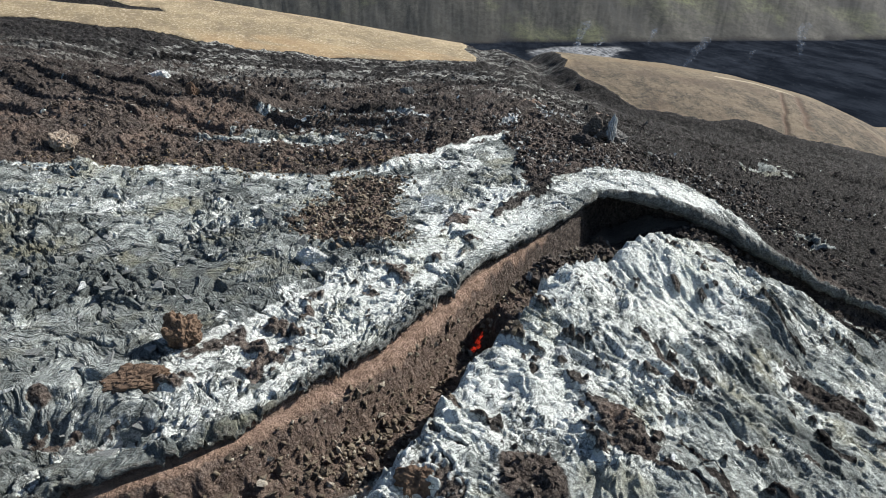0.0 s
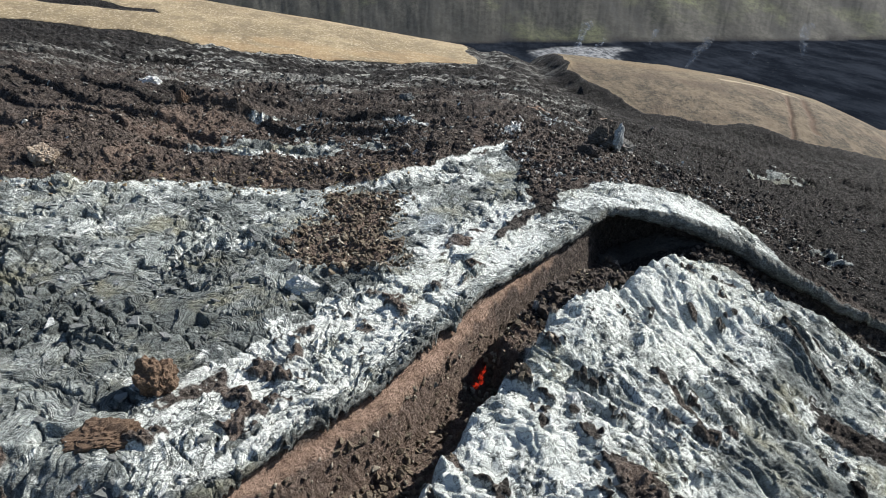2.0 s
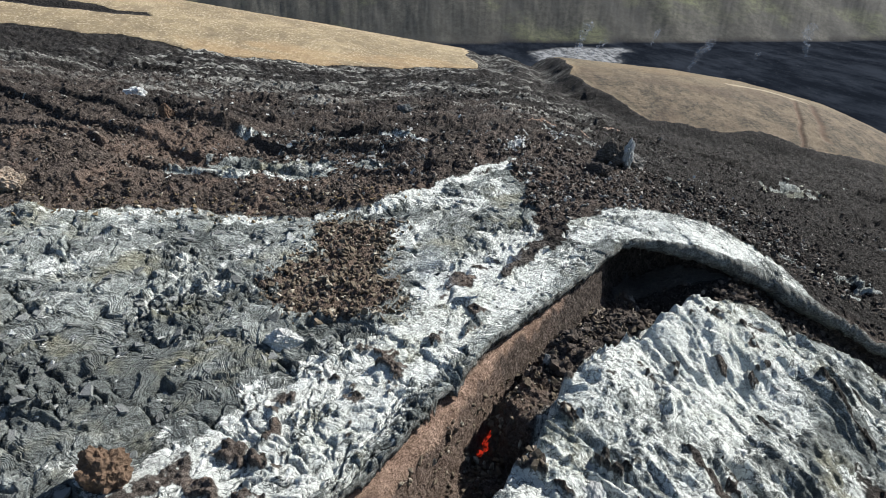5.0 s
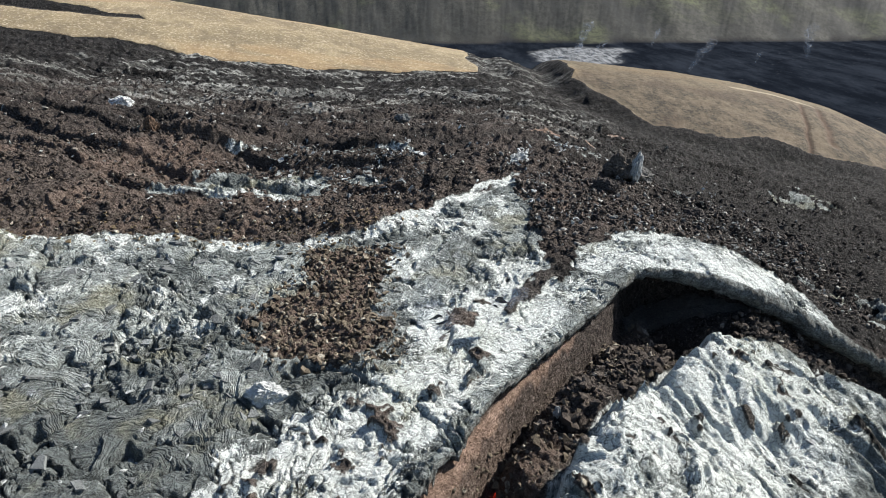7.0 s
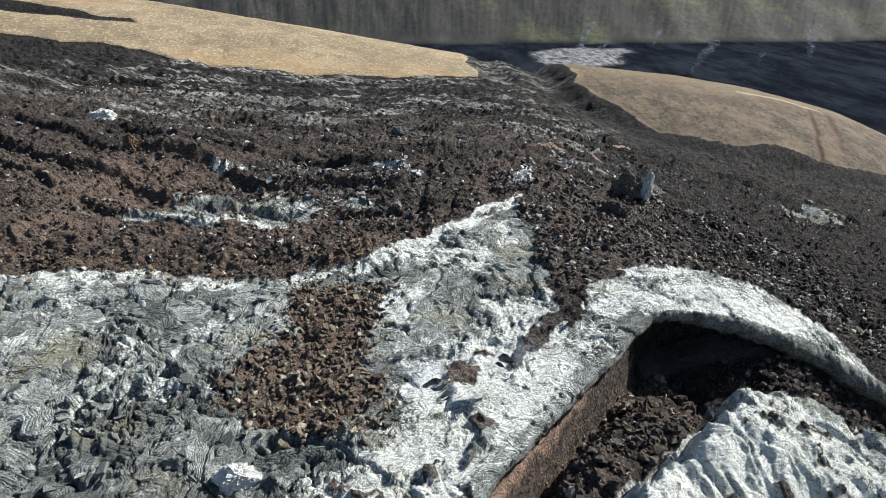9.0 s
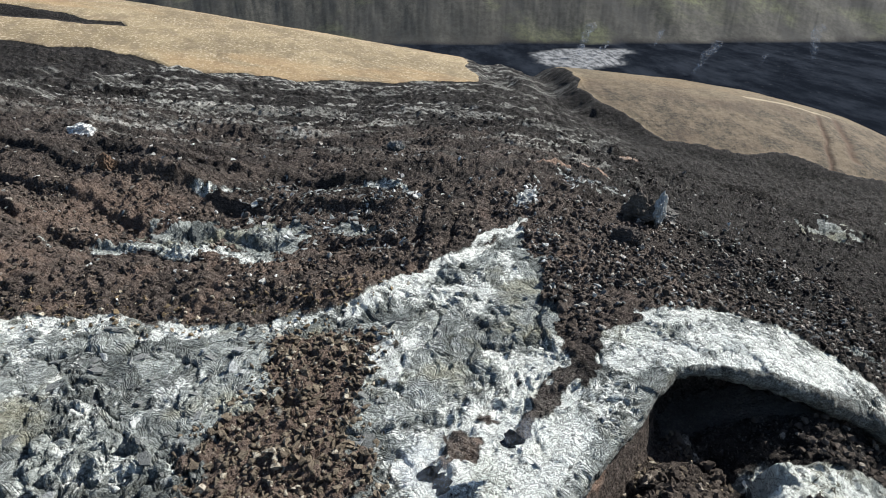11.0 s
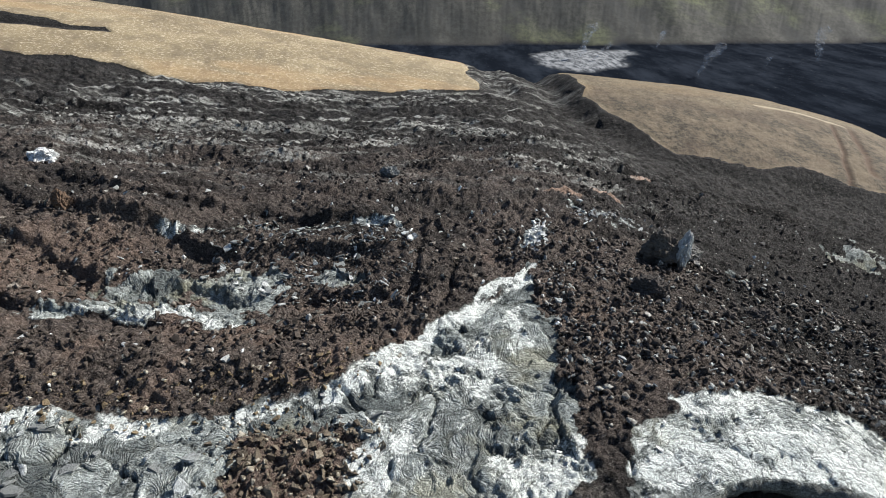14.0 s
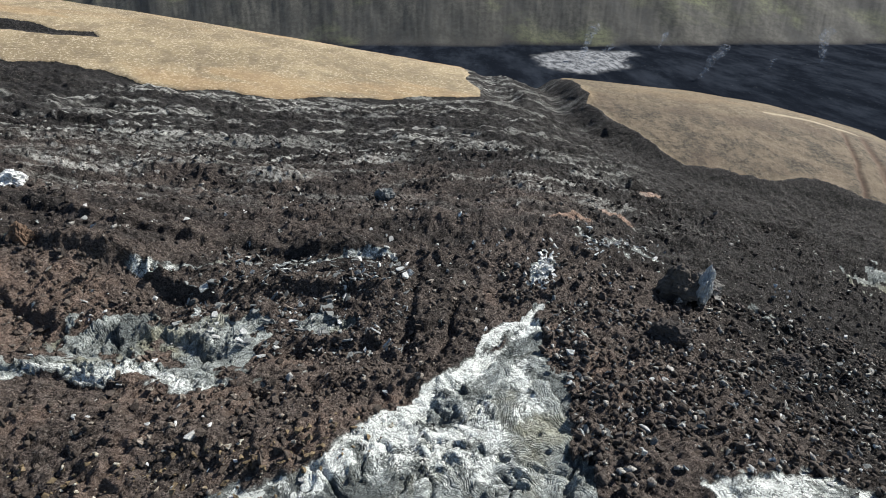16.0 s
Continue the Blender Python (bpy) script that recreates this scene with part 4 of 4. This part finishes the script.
def slanted(n, a, b, wide):
    t = RNG.random(n)
    return a[0] + (b[0] - a[0]) * t + RNG.normal(0, wide, n) * 0.6, a[1] + (b[1] - a[1]) * t + RNG.normal(0, wide, n) * 0.6


def block_forms(count, mat, name):
    """Ragged clinker blocks about one metre across."""
    out = []
    for k in range(count):
        bm = bmesh.new()
        bmesh.ops.create_icosphere(bm, subdivisions=2, radius=0.5)
        off = Vector(RNG.uniform(0, 60, 3))
        sx, sy, sz = RNG.uniform(0.8, 1.2), RNG.uniform(0.6, 1.0), RNG.uniform(0.55, 0.9)
        for v in bm.verts:
            v.co *= 0.9 + 0.9 * noise.noise(v.co * 2.6 + off) + 0.6 * noise.noise(v.co * 9 + off)
            v.co = Vector((v.co.x * sx, v.co.y * sy, v.co.z * sz))
        bmesh.ops.triangulate(bm, faces=bm.faces)
        me = bpy.data.meshes.new(name)
        bm.to_mesh(me)
        bm.free()
        me.materials.append(mat)
        out.append(me)
    return out


OCHRE = stone_material("ochre_stone", (0.075, 0.055, 0.035), (0.27, 0.21, 0.13), (0.55, 0.52, 0.44), 0.25)
ochre_forms = stone_forms(8, 0.9, OCHRE, "stone")
TAN_STONE = stone_material("reddish_clinker", (0.050, 0.041, 0.032), (0.235, 0.196, 0.146), (0.42, 0.39, 0.32), 0.16)
tan_forms = stone_forms(10, 1.0, TAN_STONE, "stone")
fallen_blocks = block_forms(8, BROWN_STONE, "block")
brown_forms = stone_forms(10, 1.0, BROWN_STONE, "stone")
dark_forms = stone_forms(10, 0.9, DARK_STONE, "stone")
mixed_forms = stone_forms(12, 0.9, MIXED_STONE, "stone")
pale_forms = stone_forms(6, 0.8, PALE_STONE, "stone")
plates = plate_forms(10, PLATE, "crust_plate")
pale_plates = plate_forms(6, PALE_STONE, "crust_plate")

rubble("trench_rubble", "heap of broken brown clinker stones on the trench floor", "rubble", *along_rim(7500, 2, 12, 0.35, 5.2), power(0.07, 0.48, 3.2), TAN_STONE, tan_forms, "stone", loose)
rubble("collapse_rubble", "rugged brown clinker blocks fallen before the cave mouth", "rubble", *along_rim(1100, 8, 12, 0.9, 3.9), power(0.16, 0.75, 2.6), BROWN_STONE, fallen_blocks, "block", loose, 0.2)
rubble("ditch_rubble", "brown and grey stones along the foot of the lava ledge", "rubble", *along_rim(1500, 14, 19, 0.2, 4.2), power(0.10, 0.55), BROWN_STONE, brown_forms, "stone", loose)
rubble("arch_rubble", "brown and grey clinker stones covering the slope behind the tube roof", "rubble", *box(13000, 4, 34, 40, 62), power(0.10, 0.62, 2.8), MIXED_STONE, mixed_forms, "stone", loose)
rubble("bench_rubble", "brown clinker bench of loose stones beside the ropy plain", "rubble", *box(10000, -34, 5, 40.5, 58), power(0.10, 0.52, 2.8), BROWN_STONE, brown_forms, "stone", loose)
rubble("ridge_rubble", "dark brown clinker stones scattered over low ridges", "rubble", *box(9500, -48, 52, 57, 92), power(0.12, 0.7, 3.5), DARK_STONE, dark_forms, "stone", loose)
rubble("crust_fragments", "grey and pale crust fragments among dark clinker", "rubble", *box(1500, 5, 30, 42.5, 57), power(0.12, 0.6, 2.6), PLATE, plates + stone_forms(6, 0.7, PLATE, "fragment"), "fragment", loose, 0.15, 0.6, 200)
rubble("hollow_plates", "grey and whitish crust plates strewn over a dark hollow", "lava crust", *box(1000, -15, -1.5, 51.5, 61), power(0.18, 0.85, 2.6), PLATE, plates + pale_plates[:3], "crust_plate", shelf, 0.08, 0.55, 200)
rubble("spatter_strip", "clumps of pale greenish crust in a strip on dark clinker", "lava crust", *slanted(260, (6.6, 57.8), (8.4, 64.0), 0.55), power(0.2, 0.75, 1.8), PALE_STONE, pale_plates + pale_forms, "crust_plate", shelf, 0.12, 0.6, 120)
rubble("slope_plates", "whitish crust plates in a patch on dark clinker", "lava crust", *slanted(240, (10.5, 64.0), (17.5, 67.5), 0.9), power(0.15, 0.6, 2.2), PALE_STONE, pale_plates, "crust_plate", shelf, 0.1, 0.6, 100)
rubble("scattered_stones", "small whitish frosted stones scattered over dark clinker", "rubble", *box(520, -20, 34, 42, 74), power(0.10, 0.42, 2.5), PALE_STONE, pale_forms, "stone", loose, 0.3)
rubble("bank_rubble", "small brown stones on the bare foot of the bank", "rubble", *box(900, -3, 8, 9, 16), power(0.08, 0.4), BROWN_STONE, brown_forms, "stone", loose)


def ropy(at, x, y):
    return (at["crust"] > 0.6) & (at["frost"] < 0.55)


def edge_spill(at, x, y):
    off = y - np.interp(x, [p[0] for p in DARK_EDGE], [p[1] for p in DARK_EDGE])
    return (off > -2.2 * RNG.random(x.shape) ** 2) & (off < 2)


def spill(at, x, y):
    return inside(x, y, BROWN_PATCH) > -1.6 * RNG.random(x.shape) ** 2


def frosty(at, x, y):
    return (at["crust"] > 0.4) & (at["frost"] > 0.55)


rubble("rubble_patch", "reddish brown clinker stones lying in a gap of the crust", "rubble", *box(2800, -10, -1.5, 28.5, 41), power(0.10, 0.50), TAN_STONE, tan_forms, "stone", spill)
rubble("edge_rubble", "small brown stones strewn along the edge of the crust", "rubble", *box(2600, -30, 8, 37, 46), power(0.08, 0.42, 2.2), OCHRE, ochre_forms, "stone", edge_spill)
rubble("broken_crust", "tilted broken plates of grey ropy lava crust", "lava crust", *box(1500, -30, -2, 13, 42), power(0.2, 0.9, 2.5), PLATE, plates, "crust_plate", ropy, 0.03, 0.32)
rubble("frosted_crust", "whitened plates and lumps of lava crust", "lava crust", *box(1300, -24, 26, 12, 46), power(0.12, 0.55, 2.5), PALE_STONE, pale_plates + pale_forms, "crust_plate", frosty, 0.0, 0.4)
rubble("pale_scatter", "pale slabs strewn among dark rubble", "rubble", *box(480, -30, 32, 42, 72), power(0.2, 0.7, 2.5), PALE_STONE, pale_plates + pale_forms, "slab", loose, 0.1, 0.5)


# ---- boulders ----
DARK_BLOCK = stone_material("dark_block", (0.035, 0.031, 0.028), (0.13, 0.115, 0.10), (0.3, 0.29, 0.27), 0.1)


def boulder_mesh(name, size, seed, mat, cuts=7):
    """A weathered block: a ball cut by planes, then roughened."""
    rng = np.random.default_rng(seed)
    bm = bmesh.new()
    bmesh.ops.create_icosphere(bm, subdivisions=5, radius=0.62)
    planes = []
    for _ in range(cuts):
        n = Vector(rng.normal(size=3)).normalized()
        planes.append((n, rng.uniform(0.34, 0.52)))
    off = Vector(rng.uniform(0, 50, 3))
    for v in bm.verts:
        for n, far_ in planes:
            over = v.co.dot(n) - far_
            if over > 0:
                v.co -= n * over * 0.9
        out = v.co.normalized()
        v.co += out * (0.17 * noise.fractal(v.co * 2.8 + off, 0.95, 2.0, 5) + 0.07 * noise.fractal(v.co * 9 + off, 0.7, 2.0, 3))
        v.co = Vector((v.co.x * size[0], v.co.y * size[1], v.co.z * size[2]))
    me = bpy.data.meshes.new(name)
    bm.to_mesh(me)
    bm.free()
    me.materials.append(mat)
    return me


def height(x, y):
    return float(surface(np.array([x, x + 0.3, x - 0.3]), np.array([y, y, y]))[0].min())


def boulder(name, label, x, y, size, seed, mat, sink=0.25, turn=0.0):
    ob = new(name, boulder_mesh(name, size, seed, mat))
    ob.matrix_world = pose(x, y, height(x, y) + size[2] * (0.5 - sink), 0, 0, turn)
    return tagged(ob, label, "boulder")


big = boulder("boulder", "dark angular lava boulder with one whitened side", 16.6, 60.4, (2.9, 2.3, 2.9), 31, DARK_BLOCK, 0.22)
face = new("white_crust", boulder_mesh("white_crust", (0.75, 1.25, 2.7), 9, PALE_STONE))
face.parent = big
face.location, face.rotation_euler = (1.32, -0.85, 0.3), (0.05, 0.1, -0.45)
tagged(face, "white frosted crust")
boulder("boulder", "dark lava boulder half sunk in clinker", 19.6, 62.6, (1.9, 1.5, 1.5), 24, DARK_STONE)
boulder("boulder", "white frosted boulder standing on dark rubble", -34.0, 69.5, (2.1, 1.6, 1.6), 4, PALE_STONE)
boulder("boulder", "pale grey boulder on brown rubble", -4.5, 72.2, (1.5, 1.2, 1.2), 5, PLATE)
boulder("boulder", "dark brown lava boulder among clinker", 21.8, 55.0, (2.0, 1.5, 1.3), 6, DARK_STONE)
boulder("boulder", "dark rounded lava boulder among clinker", 13.4, 53.7, (1.9, 1.5, 1.4), 7, DARK_STONE)
boulder("boulder", "tawny upright rock beside white crust", -10.8, 19.3, (1.2, 1.1, 1.7), 8, TAWNY, 0.25, 30)
boulder("boulder", "tawny broken rock beside white crust", -11.6, 16.7, (2.0, 1.2, 1.0), 10, TAWNY, 0.3, 20)
boulder("boulder", "reddish brown rock at the foot of the bank", -0.8, 12.4, (1.2, 1.0, 1.0), 11, TAWNY)
boulder("boulder", "small reddish rock at the foot of the bank", -2.3, 13.2, (1.0, 0.8, 0.8), 12, TAWNY)
boulder("boulder", "white knob of frosted lava on ropy crust", -7.0, 27.0, (1.2, 1.0, 1.1), 13, PALE_STONE)
boulder("boulder", "orange brown rock at the edge of the rubble bench", -28.3, 41.4, (1.7, 1.3, 1.4), 14, TAWNY)
boulder("boulder", "reddish upright rock on the rubble mound", -25.5, 58.5, (1.2, 1.0, 1.8), 15, TAWNY)
boulder("boulder", "pale leaning slab of crust on the white bank", 5.0, 19.3, (0.6, 1.3, 0.7), 16, PALE_STONE, 0.3, 10)
boulder("boulder", "pale splinter of rock in the trench rubble", 4.9, 27.7, (0.35, 0.3, 0.8), 17, PALE_STONE, 0.2)


# ---- glowing lava ----
def molten_lava():
    k = Nodes("molten_lava")
    heat = k.noise(5, 4, 0.6)
    mat = k.done((0.02, 0.01, 0.01), 0.8, None, 0.1, k.mix(k.ramp(heat, 0.4, 0.65), (0.05, 0.004, 0.002), (0.75, 0.045, 0.02)), 0.42)
    pool = new("molten_lava")
    pool.location = (2.0, 25.0, height(2.0, 25.0))
    tagged(pool, "glowing red cracks of molten lava on the trench floor", "lava")
    for a, b_, w in (((2.50, 25.60), (2.10, 25.20), 0.10), ((2.10, 25.30), (1.50, 24.40), 0.14), ((2.30, 25.30), (1.90, 24.70), 0.06), ((2.95, 25.60), (2.80, 25.30), 0.05)):
        bm = bmesh.new()
        prev = None
        for t in np.linspace(0, 1, 22):
            x, y = a[0] + (b_[0] - a[0]) * t + 0.10 * math.sin(t * 17), a[1] + (b_[1] - a[1]) * t
            ww = w * (0.35 + 0.9 * noise.random()) * (math.sin(math.pi * min(max(t, 0.05), 0.95)) ** 0.4)
            z = height(x, y) + 0.16
            ring = [bm.verts.new((x - ww, y, z)), bm.verts.new((x, y, z + 0.06)), bm.verts.new((x + ww, y, z)), bm.verts.new((x, y, z - 0.4))]
            if prev:
                for j in range(4):
                    bm.faces.new((prev[j], prev[(j + 1) % 4], ring[(j + 1) % 4], ring[j]))
            prev = ring
        me = bpy.data.meshes.new("lava_crack")
        bm.to_mesh(me)
        bm.free()
        me.materials.append(mat)
        o = new("lava_crack", me)
        o.parent = pool
        o.matrix_parent_inverse = Matrix.Translation(-pool.location)


molten_lava()


# ---- fumes over the vents ----
def fume_material(name, scale, most, tint):
    k = Nodes(name)
    clear, mist, o = k.n("ShaderNodeBsdfTransparent"), k.n("ShaderNodeBsdfDiffuse"), k.n("ShaderNodeOutputMaterial")
    mist.inputs[0].default_value = (*tint, 1)
    mixed = k.n("ShaderNodeMixShader")
    k.put(mixed.inputs[0], k.ramp(k.noise(scale, 5, 0.65), 0.42, 0.70, 0.0, most))
    k.put(mixed.inputs[1], clear.outputs[0])
    k.put(mixed.inputs[2], mist.outputs[0])
    k.put(o.inputs[0], mixed.outputs[0])
    return k.m


def fume(x, y, z, size, lean, spread, seed, mat, label, group):
    """A wisp of many thin puffs, widening and drifting as it rises."""
    rng = np.random.default_rng(seed)
    bm = bmesh.new()
    for t in np.linspace(0, 1, 11):
        at = (lean * size * t**1.4 + rng.normal(0, 0.05) * size * t, rng.normal(0, 0.05) * size, size * t)
        wide = size * (0.05 + spread * t)
        bmesh.ops.create_icosphere(bm, subdivisions=3, radius=1.0, matrix=Matrix.Translation(at) @ Matrix.Diagonal((wide, wide * 0.8, size * (0.11 + 0.06 * t), 1)))
    for v in bm.verts:
        v.co += Vector((noise.noise(v.co * 6 / size), noise.noise(v.co * 6 / size + Vector((9, 0, 0))), noise.noise(v.co * 6 / size + Vector((0, 9, 0))))) * size * 0.10
    me = bpy.data.meshes.new("smoke_plume")
    bm.to_mesh(me)
    bm.free()
    for p in me.polygons:
        p.use_smooth = True
    me.materials.append(mat)
    ob = new("smoke_plume", me)
    ob.location = (x, y, z)
    return tagged(ob, label, "smoke", group)


FUME = fume_material("fume", 0.35, 0.15, (0.78, 0.82, 0.88))
NEAR_FUME = fume_material("near_fume", 0.9, 0.05, (0.62, 0.74, 0.92))
for n_, (fx, fy, fs, fl) in enumerate(((91, 409, 18, 0.25), (156, 455, 10, 0.4), (143.5, 349, 15, 0.6), (240, 398, 18, -0.2), (187, 363, 7, 0.3), (98, 400, 9, 0.9))):
    fume(fx, fy, VALLEY + 0.5, fs, fl, 0.16, 40 + n_, FUME, "faint bluish white smoke rising from dark lava", "smoke plumes in the valley")
for n_, (fx, fy, fs, fl) in enumerate(((0.6, 30.2, 2.6, -0.5), (2.2, 32.0, 2.2, 0.4))):
    fume(fx, fy, -0.7, fs, fl, 0.32, 60 + n_, NEAR_FUME, "thin blue haze drifting over whitened crust", "haze over the crust")
